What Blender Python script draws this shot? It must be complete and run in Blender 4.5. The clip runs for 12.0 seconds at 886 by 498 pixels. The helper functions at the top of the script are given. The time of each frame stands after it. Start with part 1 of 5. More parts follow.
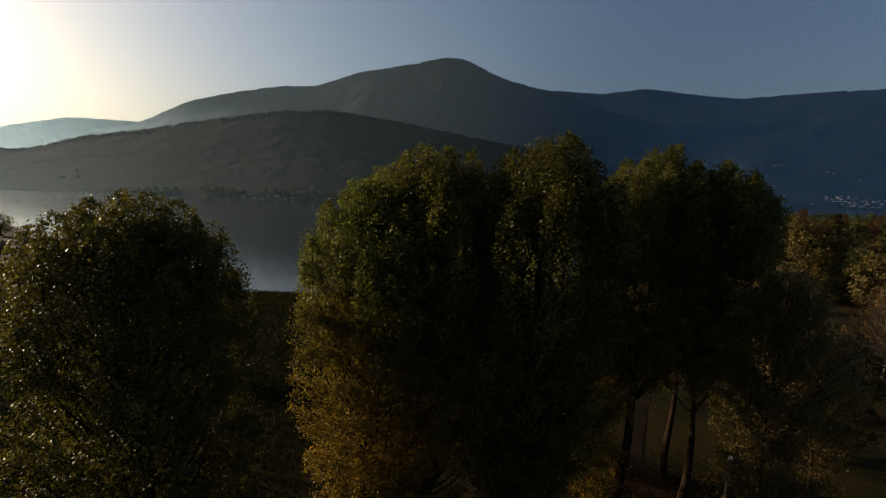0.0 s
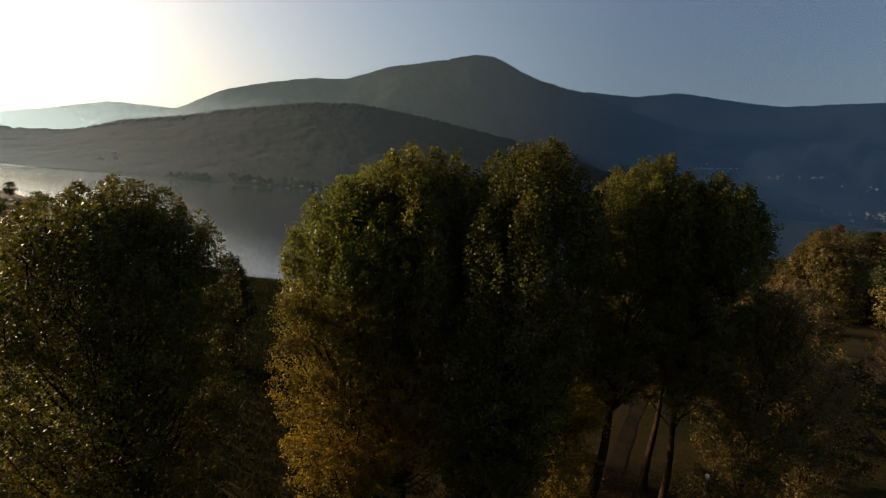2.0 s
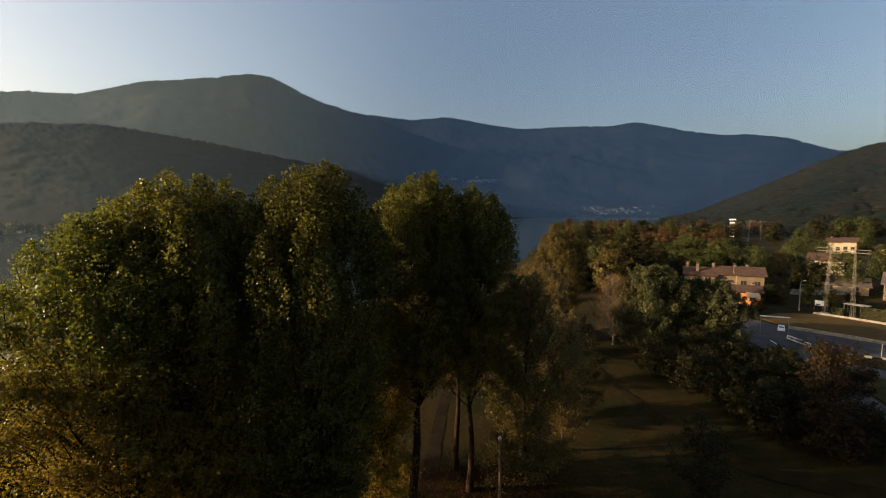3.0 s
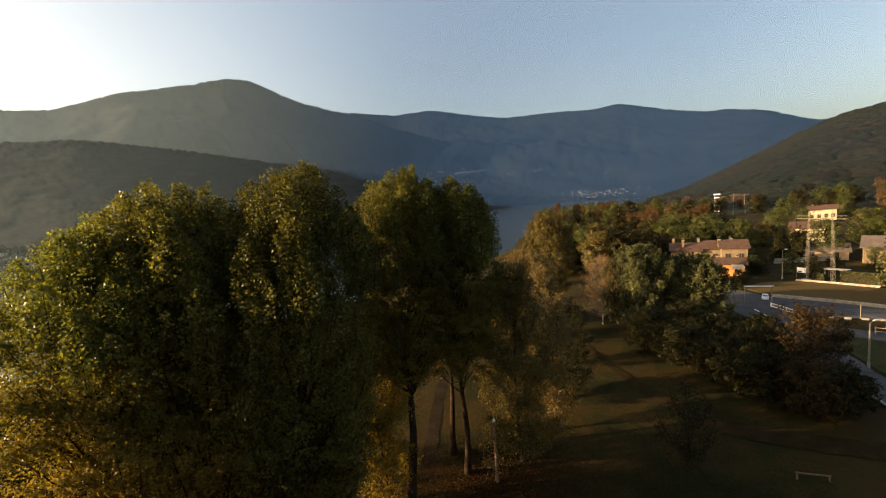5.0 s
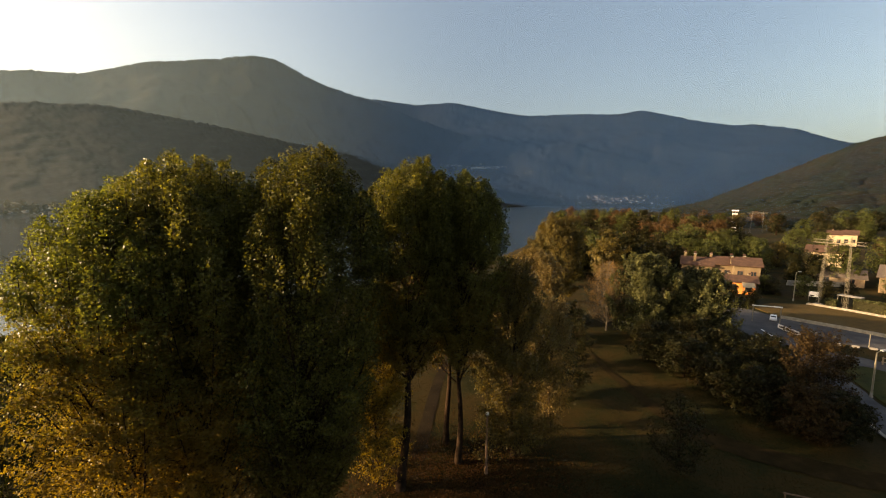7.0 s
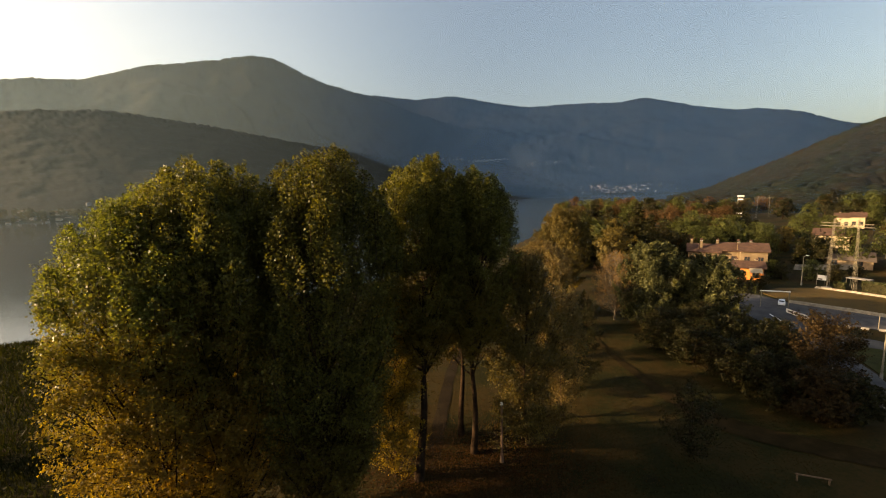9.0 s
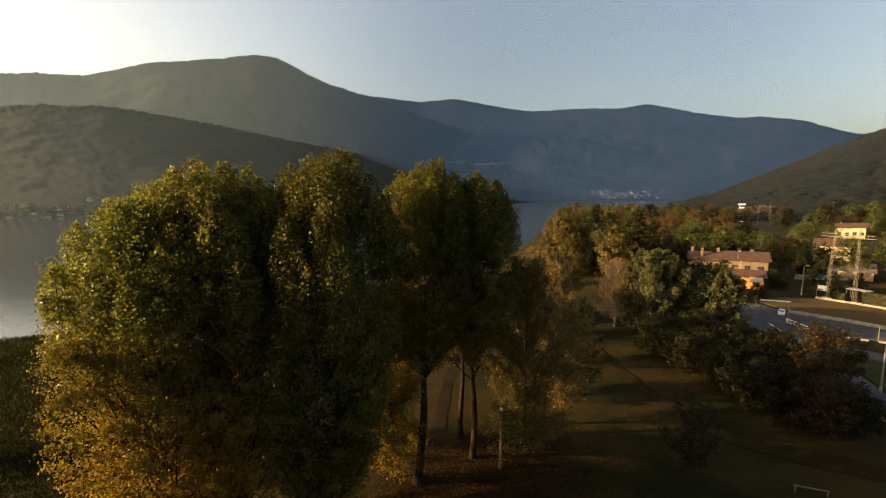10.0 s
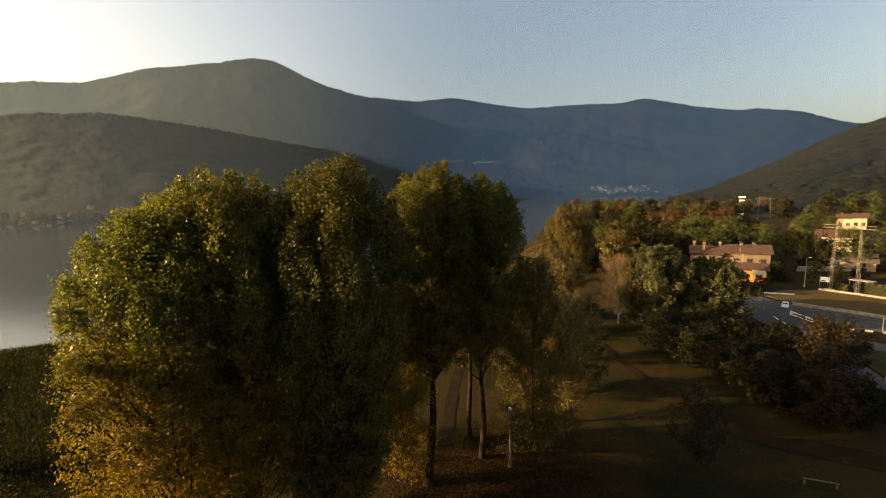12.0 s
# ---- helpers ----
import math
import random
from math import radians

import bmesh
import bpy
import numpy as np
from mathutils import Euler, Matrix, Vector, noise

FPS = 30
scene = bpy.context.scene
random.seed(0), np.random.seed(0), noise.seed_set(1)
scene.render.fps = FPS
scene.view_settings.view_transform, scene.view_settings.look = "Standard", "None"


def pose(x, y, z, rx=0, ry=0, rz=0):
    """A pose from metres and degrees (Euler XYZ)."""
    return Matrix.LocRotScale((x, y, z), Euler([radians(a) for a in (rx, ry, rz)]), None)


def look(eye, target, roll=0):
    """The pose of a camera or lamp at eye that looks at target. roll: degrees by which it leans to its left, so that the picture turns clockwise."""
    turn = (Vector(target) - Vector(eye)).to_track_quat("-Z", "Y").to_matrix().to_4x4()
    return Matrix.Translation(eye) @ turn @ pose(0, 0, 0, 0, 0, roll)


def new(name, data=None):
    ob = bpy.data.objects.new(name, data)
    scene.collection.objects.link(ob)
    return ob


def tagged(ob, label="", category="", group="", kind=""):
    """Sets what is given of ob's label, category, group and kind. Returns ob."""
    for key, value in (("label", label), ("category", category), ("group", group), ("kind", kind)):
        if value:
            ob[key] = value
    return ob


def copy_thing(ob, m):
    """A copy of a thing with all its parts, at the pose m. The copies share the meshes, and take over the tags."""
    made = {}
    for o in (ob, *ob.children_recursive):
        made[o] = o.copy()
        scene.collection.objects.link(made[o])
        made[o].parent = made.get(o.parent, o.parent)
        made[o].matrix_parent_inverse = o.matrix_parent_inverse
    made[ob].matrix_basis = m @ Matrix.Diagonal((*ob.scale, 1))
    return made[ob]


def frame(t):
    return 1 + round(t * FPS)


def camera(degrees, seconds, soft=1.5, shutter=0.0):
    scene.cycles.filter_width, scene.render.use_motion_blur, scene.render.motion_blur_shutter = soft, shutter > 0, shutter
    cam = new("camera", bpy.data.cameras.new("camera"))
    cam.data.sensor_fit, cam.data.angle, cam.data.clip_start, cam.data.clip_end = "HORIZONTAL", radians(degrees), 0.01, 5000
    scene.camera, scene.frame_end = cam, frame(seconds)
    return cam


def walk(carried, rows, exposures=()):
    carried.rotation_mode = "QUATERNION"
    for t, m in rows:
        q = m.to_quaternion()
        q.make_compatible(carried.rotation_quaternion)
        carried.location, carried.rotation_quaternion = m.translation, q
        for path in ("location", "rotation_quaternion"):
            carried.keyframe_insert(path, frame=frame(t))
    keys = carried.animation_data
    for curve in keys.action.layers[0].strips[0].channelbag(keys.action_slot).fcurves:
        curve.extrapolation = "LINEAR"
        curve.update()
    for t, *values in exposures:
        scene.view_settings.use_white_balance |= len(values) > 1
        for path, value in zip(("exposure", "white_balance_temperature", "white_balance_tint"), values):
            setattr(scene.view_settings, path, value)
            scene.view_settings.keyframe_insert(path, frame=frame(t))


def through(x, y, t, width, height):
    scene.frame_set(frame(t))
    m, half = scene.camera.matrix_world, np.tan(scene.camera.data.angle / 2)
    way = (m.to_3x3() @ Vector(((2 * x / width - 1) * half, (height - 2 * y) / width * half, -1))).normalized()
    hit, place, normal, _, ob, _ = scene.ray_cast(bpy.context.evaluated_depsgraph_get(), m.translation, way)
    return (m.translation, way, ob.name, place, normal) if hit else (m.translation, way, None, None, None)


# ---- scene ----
cam = camera(92.9, 12.0, soft=1.1)
PATH = [
    (0, (4.251, -3.582, 26.673), (3.810, -0.645, 26.245), 1.9),
    (0.5, (5.018, -3.232, 26.902), (4.492, -0.297, 26.572), -0.4),
    (1, (5.721, -3.325, 26.992), (5.097, -0.416, 26.608), 2.4),
    (1.5, (6.534, -3.284, 27.021), (5.934, -0.377, 26.589), 5.0),
    (2, (7.155, -3.329, 27.053), (6.572, -0.422, 26.597), 4.5),
    (2.5, (7.752, -3.325, 27.051), (7.389, -0.383, 26.599), 4.5),
    (2.7, (8.010, -3.705, 27.075), (8.058, -0.726, 26.727), 2.0),
    (2.8, (8.145, -3.885, 27.082), (8.448, -0.921, 26.776), 1.5),
    (3, (8.363, -4.239, 27.103), (9.122, -1.349, 26.836), -0.4),
    (3.5, (8.750, -4.923, 27.036), (9.732, -2.100, 26.789), -2.4),
    (5.5, (8.925, -5.328, 26.952), (9.702, -2.448, 26.627), -4.5),
    (6, (8.847, -5.229, 27.009), (9.612, -2.341, 26.735), -4.1),
    (6.5, (8.978, -5.603, 26.925), (9.744, -2.721, 26.602), 1.0),
    (7, (8.915, -5.826, 26.871), (9.654, -2.942, 26.511), 0.5),
    (9, (8.137, -6.353, 27.045), (8.846, -3.465, 26.646), -1.3),
    (9.5, (8.018, -6.312, 27.175), (8.700, -3.412, 26.816), -0.8),
    (10, (7.870, -6.399, 27.282), (8.579, -3.508, 26.899), -0.2),
    (10.5, (7.704, -6.537, 27.345), (8.412, -3.648, 26.954), -1.5),
    (11, (7.542, -6.562, 27.443), (8.236, -3.672, 27.036), -1.8),
    (11.5, (7.466, -6.440, 27.562), (8.176, -3.552, 27.172), -1.3),
    (12, (7.375, -6.415, 27.570), (8.080, -3.525, 27.181), -1.5),
]
walk(cam, [(t, look(eye, target, roll)) for t, eye, target, roll in PATH],
     [(0.0, 0.05, 6500, 13), (0.5, 0.25, 6500, 13), (1.5, 0.6, 7000, 15), (2.5, 0.52, 7100, 14), (3.0, 1.1, 7400, 15), (3.5, 1.42, 7800, 16), (5.5, 1.8, 8700, 16), (7.0, 1.7, 8900, 16), (12.0, 1.72, 9500, 17)])

# ---- world, sun ----
SUN_ELEV, SUN_AZ = radians(12.0), math.atan2(0.18, -0.983)
TO_SUN = Vector((math.cos(SUN_AZ) * math.cos(SUN_ELEV), math.sin(SUN_AZ) * math.cos(SUN_ELEV), math.sin(SUN_ELEV)))
world = bpy.data.worlds.new("sky")
scene.world = world
world.use_nodes = True
wn = world.node_tree.nodes
sky = wn.new("ShaderNodeTexSky")
sky.sky_type, sky.sun_disc = "NISHITA", False
sky.sun_elevation, sky.sun_rotation = SUN_ELEV, math.pi / 2 - SUN_AZ
sky.air_density, sky.dust_density, sky.ozone_density, sky.altitude = 1.0, 5.8, 1.9, 300
world.node_tree.links.new(sky.outputs[0], wn["Background"].inputs[0])
wn["Background"].inputs[1].default_value = 0.115
sun_data = bpy.data.lights.new("sun", "SUN")
sun_data.energy, sun_data.angle, sun_data.color = 5.0, radians(0.6), (1.0, 0.8, 0.55)
sun = new("sun", sun_data)
sun.matrix_world = look((0, 0, 60), Vector((0, 0, 60)) - TO_SUN)


# ---- noise on arrays ----
def cell(ix, iy, seed):
    """A repeatable random number from 0 to 1 for each whole-numbered cell."""
    v = np.sin(ix * 127.1 + iy * 311.7 + seed * 74.7) * 43758.5453
    return v - np.floor(v)


def smooth_noise(x, y, seed=0):
    ix, iy = np.floor(x), np.floor(y)
    fx, fy = x - ix, y - iy
    fx, fy = fx * fx * (3 - 2 * fx), fy * fy * (3 - 2 * fy)
    a, b = cell(ix, iy, seed), cell(ix + 1, iy, seed)
    c, d = cell(ix, iy + 1, seed), cell(ix + 1, iy + 1, seed)
    return (a * (1 - fx) + b * fx) * (1 - fy) + (c * (1 - fx) + d * fx) * fy


def fbm(x, y, size, octaves=5, seed=0):
    total, amp = np.zeros_like(x), 0.5
    for k in range(octaves):
        total += amp * (smooth_noise(x / size + 17 * k, y / size - 9 * k, seed + k) - 0.5)
        size, amp = size / 2.03, amp / 2
    return total


def crowns(x, y, size, seed=0):
    """Heights from 0 to 1 of a canopy of rounded crowns, one in each cell of that size."""
    x, y = x / size, y / size
    ix, iy = np.floor(x), np.floor(y)
    best = np.zeros_like(x)
    for dx in (-1, 0, 1):
        for dy in (-1, 0, 1):
            cx, cy = ix + dx, iy + dy
            px, py = cx + cell(cx, cy, seed), cy + cell(cx, cy, seed + 5)
            rad = 0.55 + 0.4 * cell(cx, cy, seed + 9)
            d2 = ((x - px) ** 2 + (y - py) ** 2) / rad ** 2
            best = np.maximum(best, np.sqrt(np.clip(1 - d2, 0, 1)) * (0.5 + 0.5 * cell(cx, cy, seed + 3)))
    return best


# ---- materials ----
def material(name, rough=0.8, metallic=0.0, specular=0.4):
    m = bpy.data.materials.new(name)
    m.use_nodes = True
    b = m.node_tree.nodes["Principled BSDF"]
    b.inputs["Roughness"].default_value, b.inputs["Metallic"].default_value = rough, metallic
    b.inputs["Specular IOR Level"].default_value = specular
    return m, m.node_tree.nodes, m.node_tree.links, b


def ramp(nodes, stops):
    r = nodes.new("ShaderNodeValToRGB")
    while len(r.color_ramp.elements) < len(stops):
        r.color_ramp.elements.new(0.5)
    for e, (p, c) in zip(r.color_ramp.elements, stops):
        e.position, e.color = p, (*c, 1)
    return r


def noise_node(nodes, links, scale, detail=6, rough=0.6, coords="Object"):
    tc, n = nodes.new("ShaderNodeTexCoord"), nodes.new("ShaderNodeTexNoise")
    n.inputs["Scale"].default_value, n.inputs["Detail"].default_value, n.inputs["Roughness"].default_value = scale, detail, rough
    links.new(tc.outputs[coords], n.inputs["Vector"])
    return n


def mixed(nodes, links, fac, a, b, mode="MIX"):
    m = nodes.new("ShaderNodeMix")
    m.data_type, m.blend_type = "RGBA", mode
    for sock, v in ((m.inputs[0], fac), (m.inputs[6], a), (m.inputs[7], b)):
        if hasattr(v, "is_output"):
            links.new(v, sock)
        elif isinstance(v, tuple):
            sock.default_value = (*v, 1)
        else:
            sock.default_value = v
    return m.outputs[2]


def bumped(nodes, links, bsdf, height, strength, distance):
    b = nodes.new("ShaderNodeBump")
    b.inputs["Strength"].default_value, b.inputs["Distance"].default_value = strength, distance
    links.new(height, b.inputs["Height"])
    links.new(b.outputs[0], bsdf.inputs["Normal"])


def surface(name, colours, scale=3.0, fine=30.0, rough=0.8, bump=0.3, depth=0.02, metallic=0.0, specular=0.4, coords="Object"):
    """A grained surface: two scales of noise over two to four colours, with relief."""
    m, nodes, links, b = material(name, rough, metallic, specular)
    big, small = noise_node(nodes, links, scale, coords=coords), noise_node(nodes, links, fine, 4, coords=coords)
    n = len(colours)
    r = ramp(nodes, [(0.3 + 0.4 * i / max(1, n - 1), c) for i, c in enumerate(colours)])
    add = nodes.new("ShaderNodeMath")
    add.operation = "MULTIPLY_ADD"
    links.new(small.outputs[0], add.inputs[0])
    add.inputs[1].default_value = 0.35
    sub = nodes.new("ShaderNodeMath")
    sub.operation = "SUBTRACT"
    links.new(big.outputs[0], sub.inputs[0])
    sub.inputs[1].default_value = 0.175
    links.new(sub.outputs[0], add.inputs[2])
    links.new(add.outputs[0], r.inputs[0])
    links.new(r.outputs[0], b.inputs["Base Color"])
    if bump:
        bumped(nodes, links, b, small.outputs[0], bump, depth)
    return m


def leaf_material(name, young, old, patch=0.25, share=0.5, gloss=0.2, turned=None, through=0.35, rough=0.5):
    """Leaves: each its own shade between two colours, in patches; light shines through them.
    turned: (colour, height) for a tree whose lower leaves have turned to that colour up to about that height."""
    m, nodes, links, b = material(name, rough, 0.0, gloss)
    geo = nodes.new("ShaderNodeNewGeometry")
    patches = noise_node(nodes, links, patch, 3)
    add = nodes.new("ShaderNodeMath")
    add.operation = "MULTIPLY_ADD"
    links.new(geo.outputs["Random Per Island"], add.inputs[0])
    add.inputs[1].default_value = 0.5
    links.new(patches.outputs[0], add.inputs[2])
    r = ramp(nodes, [(share, young), (share + 0.45, old)])
    links.new(add.outputs[0], r.inputs[0])
    shade = r.outputs[0]
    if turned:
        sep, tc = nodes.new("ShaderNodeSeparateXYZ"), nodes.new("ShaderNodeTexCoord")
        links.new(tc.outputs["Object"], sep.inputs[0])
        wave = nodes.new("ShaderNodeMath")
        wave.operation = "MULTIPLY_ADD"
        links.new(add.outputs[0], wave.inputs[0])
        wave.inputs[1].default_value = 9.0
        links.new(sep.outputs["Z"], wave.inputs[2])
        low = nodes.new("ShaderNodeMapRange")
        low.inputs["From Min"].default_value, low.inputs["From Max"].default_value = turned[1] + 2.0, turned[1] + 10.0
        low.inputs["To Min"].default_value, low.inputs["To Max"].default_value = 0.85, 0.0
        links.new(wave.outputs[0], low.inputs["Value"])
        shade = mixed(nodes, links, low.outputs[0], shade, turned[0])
    links.new(shade, b.inputs["Base Color"])
    tr, mix = nodes.new("ShaderNodeBsdfTranslucent"), nodes.new("ShaderNodeMixShader")
    bright = mixed(nodes, links, 1.0, shade, (1.5, 1.35, 0.6), "MULTIPLY")
    links.new(bright, tr.inputs[0])
    mix.inputs[0].default_value = through
    links.new(b.outputs[0], mix.inputs[1])
    links.new(tr.outputs[0], mix.inputs[2])
    links.new(mix.outputs[0], nodes["Material Output"].inputs["Surface"])
    return m


def forest_material(name, colours, patch, grain, bump_size, contrast=1.0):
    """A wooded slope: patches of tone, and a fine speckle of single crowns, each coloured darker towards its edge."""
    m, nodes, links, b = material(name, 0.95, 0.0, 0.05)
    big = noise_node(nodes, links, patch, 6, 0.65)
    vor = nodes.new("ShaderNodeTexVoronoi")
    vor.inputs["Scale"].default_value = grain
    tc = nodes.new("ShaderNodeTexCoord")
    links.new(tc.outputs["Object"], vor.inputs["Vector"])
    n = len(colours)
    r = ramp(nodes, [(0.3 + 0.4 * i / (n - 1), c) for i, c in enumerate(colours)])
    links.new(big.outputs[0], r.inputs[0])
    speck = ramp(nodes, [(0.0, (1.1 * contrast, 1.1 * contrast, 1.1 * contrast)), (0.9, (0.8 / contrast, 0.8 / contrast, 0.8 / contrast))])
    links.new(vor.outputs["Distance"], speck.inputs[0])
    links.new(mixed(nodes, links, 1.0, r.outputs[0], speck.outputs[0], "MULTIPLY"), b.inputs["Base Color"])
    bumped(nodes, links, b, vor.outputs["Distance"], 0.35, -bump_size)
    return m


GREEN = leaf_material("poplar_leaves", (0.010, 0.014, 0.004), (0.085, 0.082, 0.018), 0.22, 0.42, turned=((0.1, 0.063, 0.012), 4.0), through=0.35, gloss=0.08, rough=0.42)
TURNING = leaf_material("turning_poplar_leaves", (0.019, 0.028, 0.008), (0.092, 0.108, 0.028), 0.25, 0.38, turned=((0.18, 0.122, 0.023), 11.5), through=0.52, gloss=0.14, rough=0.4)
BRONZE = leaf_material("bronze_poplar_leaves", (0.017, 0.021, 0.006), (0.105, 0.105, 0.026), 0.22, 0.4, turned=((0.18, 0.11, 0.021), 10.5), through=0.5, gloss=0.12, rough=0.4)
GOLD = leaf_material("golden_leaves", (0.07, 0.06, 0.010), (0.24, 0.16, 0.02), 0.25, 0.38, through=0.45)
AMBER = leaf_material("olive_gold_leaves", (0.028, 0.026, 0.007), (0.1, 0.074, 0.017), 0.25, 0.38)
STRAW = leaf_material("straw_leaves", (0.06, 0.047, 0.016), (0.15, 0.105, 0.036), 0.25, 0.38)
BRUSH = leaf_material("brush_leaves", (0.014, 0.012, 0.005), (0.05, 0.03, 0.011), 0.3, 0.45, 0.1)
DARK = leaf_material("dark_leaves", (0.009, 0.012, 0.004), (0.03, 0.026, 0.008), 0.3, 0.5, 0.12)
OLIVE = leaf_material("olive_leaves", (0.02, 0.025, 0.009), (0.1, 0.1, 0.036), 0.3, 0.5, 0.2)
WOODLAND = leaf_material("woodland_leaves", (0.021, 0.028, 0.009), (0.08, 0.087, 0.025), 0.3, 0.5, 0.1)
BIRCH = leaf_material("birch_leaves", (0.1, 0.058, 0.02), (0.2, 0.115, 0.042), 0.3, 0.4, 0.2)
RUST = leaf_material("rust_leaves", (0.036, 0.023, 0.011), (0.095, 0.052, 0.022), 0.3, 0.4, 0.1)
BARK = surface("bark", [(0.009, 0.0055, 0.003), (0.022, 0.013, 0.0075), (0.044, 0.027, 0.016)], 2.0, 25, 0.95, 0.8, 0.03, specular=0.05)
PALE_BARK = surface("pale_bark", [(0.06, 0.048, 0.035), (0.14, 0.115, 0.085)], 2.0, 25, 0.9, 0.6, 0.02)


# ---- meshes ----
def mesh_object(name, verts, faces, mat, parent=None, label="", smooth=False):
    me = bpy.data.meshes.new(name)
    me.from_pydata(verts, [], faces)
    me.materials.append(mat)
    if smooth:
        me.shade_smooth()
    ob = new(name, me)
    ob.parent = parent
    if label:
        ob["label"] = label
    return ob


def quads_object(name, verts, quads, mat, parent=None, smooth=False):
    """A mesh from arrays: n x 3 places and m x 4 (or m x 3) corners."""
    me = bpy.data.meshes.new(name)
    me.vertices.add(len(verts))
    me.vertices.foreach_set("co", np.asarray(verts, np.float32).ravel())
    corners = len(quads[0])
    me.loops.add(corners * len(quads))
    me.loops.foreach_set("vertex_index", np.asarray(quads, np.int32).ravel())
    me.polygons.add(len(quads))
    me.polygons.foreach_set("loop_start", np.arange(0, corners * len(quads), corners, dtype=np.int32))
    if smooth:
        me.polygons.foreach_set("use_smooth", np.ones(len(quads), bool))
    me.update(calc_edges=True)
    me.materials.append(mat)
    ob = new(name, me)
    ob.parent = parent
    return ob


def part(name, bm, mat, parent, label="", smooth=False):
    me = bpy.data.meshes.new(name)
    bm.to_mesh(me)
    bm.free()
    me.materials.append(mat)
    if smooth:
        me.shade_smooth()
    ob = new(name, me)
    ob.parent = parent
    if label:
        ob["label"] = label
    return ob


def thing(name, m, label, category, group="", kind=""):
    ob = new(name)
    ob.matrix_basis = m
    return tagged(ob, label, category, group, kind)


def box(bm, x0, y0, z0, x1, y1, z1, bevel=0.0):
    r = bmesh.ops.create_cube(bm, size=1.0, matrix=Matrix.LocRotScale(((x0 + x1) / 2, (y0 + y1) / 2, (z0 + z1) / 2), None, (x1 - x0, y1 - y0, z1 - z0)))
    if bevel:
        edges = list({e for v in r["verts"] for e in v.link_edges})
        bmesh.ops.bevel(bm, geom=edges, offset=bevel, segments=2, affect="EDGES")
    return bm


def rod(bm, a, b, ra, rb=None, sides=8):
    a, b = Vector(a), Vector(b)
    d = b - a
    m = Matrix.Translation((a + b) / 2) @ d.to_track_quat("Z", "Y").to_matrix().to_4x4()
    bmesh.ops.create_cone(bm, cap_ends=True, segments=sides, radius1=ra, radius2=ra if rb is None else rb, depth=d.length, matrix=m)
    return bm


def grid_sheet(name, xs, ys, height, mat):
    X, Y = np.meshgrid(xs, ys)
    verts = np.stack([X, Y, height(X, Y)], -1).reshape(-1, 3)
    n, k = len(xs), np.arange(len(verts)).reshape(X.shape)
    quads = np.stack([k[:-1, :-1], k[:-1, 1:], k[1:, 1:], k[1:, :-1]], -1).reshape(-1, 4)
    return quads_object(name, verts, quads, mat, smooth=True)


def strip(name, line, half, z, mat, steps=8, kind="structure", label="", category="", taper=1):
    """A level band of ground along a line of points, rounded at its bends."""
    pts = [Vector(p) for p in line]
    fine = []
    for i in range(len(pts) - 1):
        p0, p1, p2, p3 = pts[max(0, i - 1)], pts[i], pts[i + 1], pts[min(len(pts) - 1, i + 2)]
        for s in range(steps):
            t = s / steps
            fine.append(0.5 * ((2 * p1) + (p2 - p0) * t + (2 * p0 - 5 * p1 + 4 * p2 - p3) * t * t + (3 * p1 - p0 - 3 * p2 + p3) * t ** 3))
    fine.append(pts[-1])
    verts, faces = [], []
    for i, p in enumerate(fine):
        d = (fine[min(i + 1, len(fine) - 1)] - fine[max(i - 1, 0)]).normalized()
        w = half * (1 + 0.06 * math.sin(i * 1.7)) * min(1.0, (i + 1) / taper)
        nx, ny = -d.y * w, d.x * w
        for s in (1, 1 / 3, -1 / 3, -1):
            verts.append((p.x + nx * s, p.y + ny * s, z))
        if i:
            k = 4 * i
            faces += [(k - 4 + j, k - 3 + j, k + 1 + j, k + j) for j in range(3)]
    return tagged(mesh_object(name, verts, faces, mat), label, category, kind=kind)


# ---- ground, lake, mountains ----
NEAR_SHORE = [(-900, 330), (-400, 215), (-200, 135), (-100, 85), (-45, 62), (-20, 66), (20, 92), (60, 128), (90, 168), (160, 270), (260, 420), (330, 500), (420, 545), (560, 580), (900, 630), (2500, 700)]
FAR_SHORE = [(-900, 480), (-500, 420), (-255, 450), (0, 620), (240, 850), (290, 795), (345, 815), (352, 960), (700, 1060), (1100, 880), (2500, 860)]


def along(x, table):
    return np.interp(x, [p[0] for p in table], [p[1] for p in table])


def into_lake(x, y):
    """Metres from the nearer shore, above 0 on the water."""
    wob = 8 * fbm(x, y, 40, 3, 4)
    return np.minimum((y - along(x, NEAR_SHORE)) * 0.75 + wob, (along(x, FAR_SHORE) - y) * 0.7 + wob)


def ground_height(x, y):
    d = into_lake(x, y)
    z = 0.12 * fbm(x, y, 9, 4, 2) + 0.25 * fbm(x, y, 60, 2, 8)
    z = z - np.clip((d + 9) / 9, 0, 1) * 0.85 - np.clip(d / 6, 0, 1) * 2.0
    beyond = np.clip(-(along(x, FAR_SHORE) - y), 0, 400)
    rise = np.clip(x - 105 - 0.25 * (y - 40), 0, 600) * np.clip((260 - y) / 160, 0, 1)
    return z + np.where(y > along(x, FAR_SHORE), beyond * 0.03 - 0.08 * np.clip(beyond, 0, 10), 0) + np.where(y < along(x, NEAR_SHORE) - 15, rise * 0.035, 0)


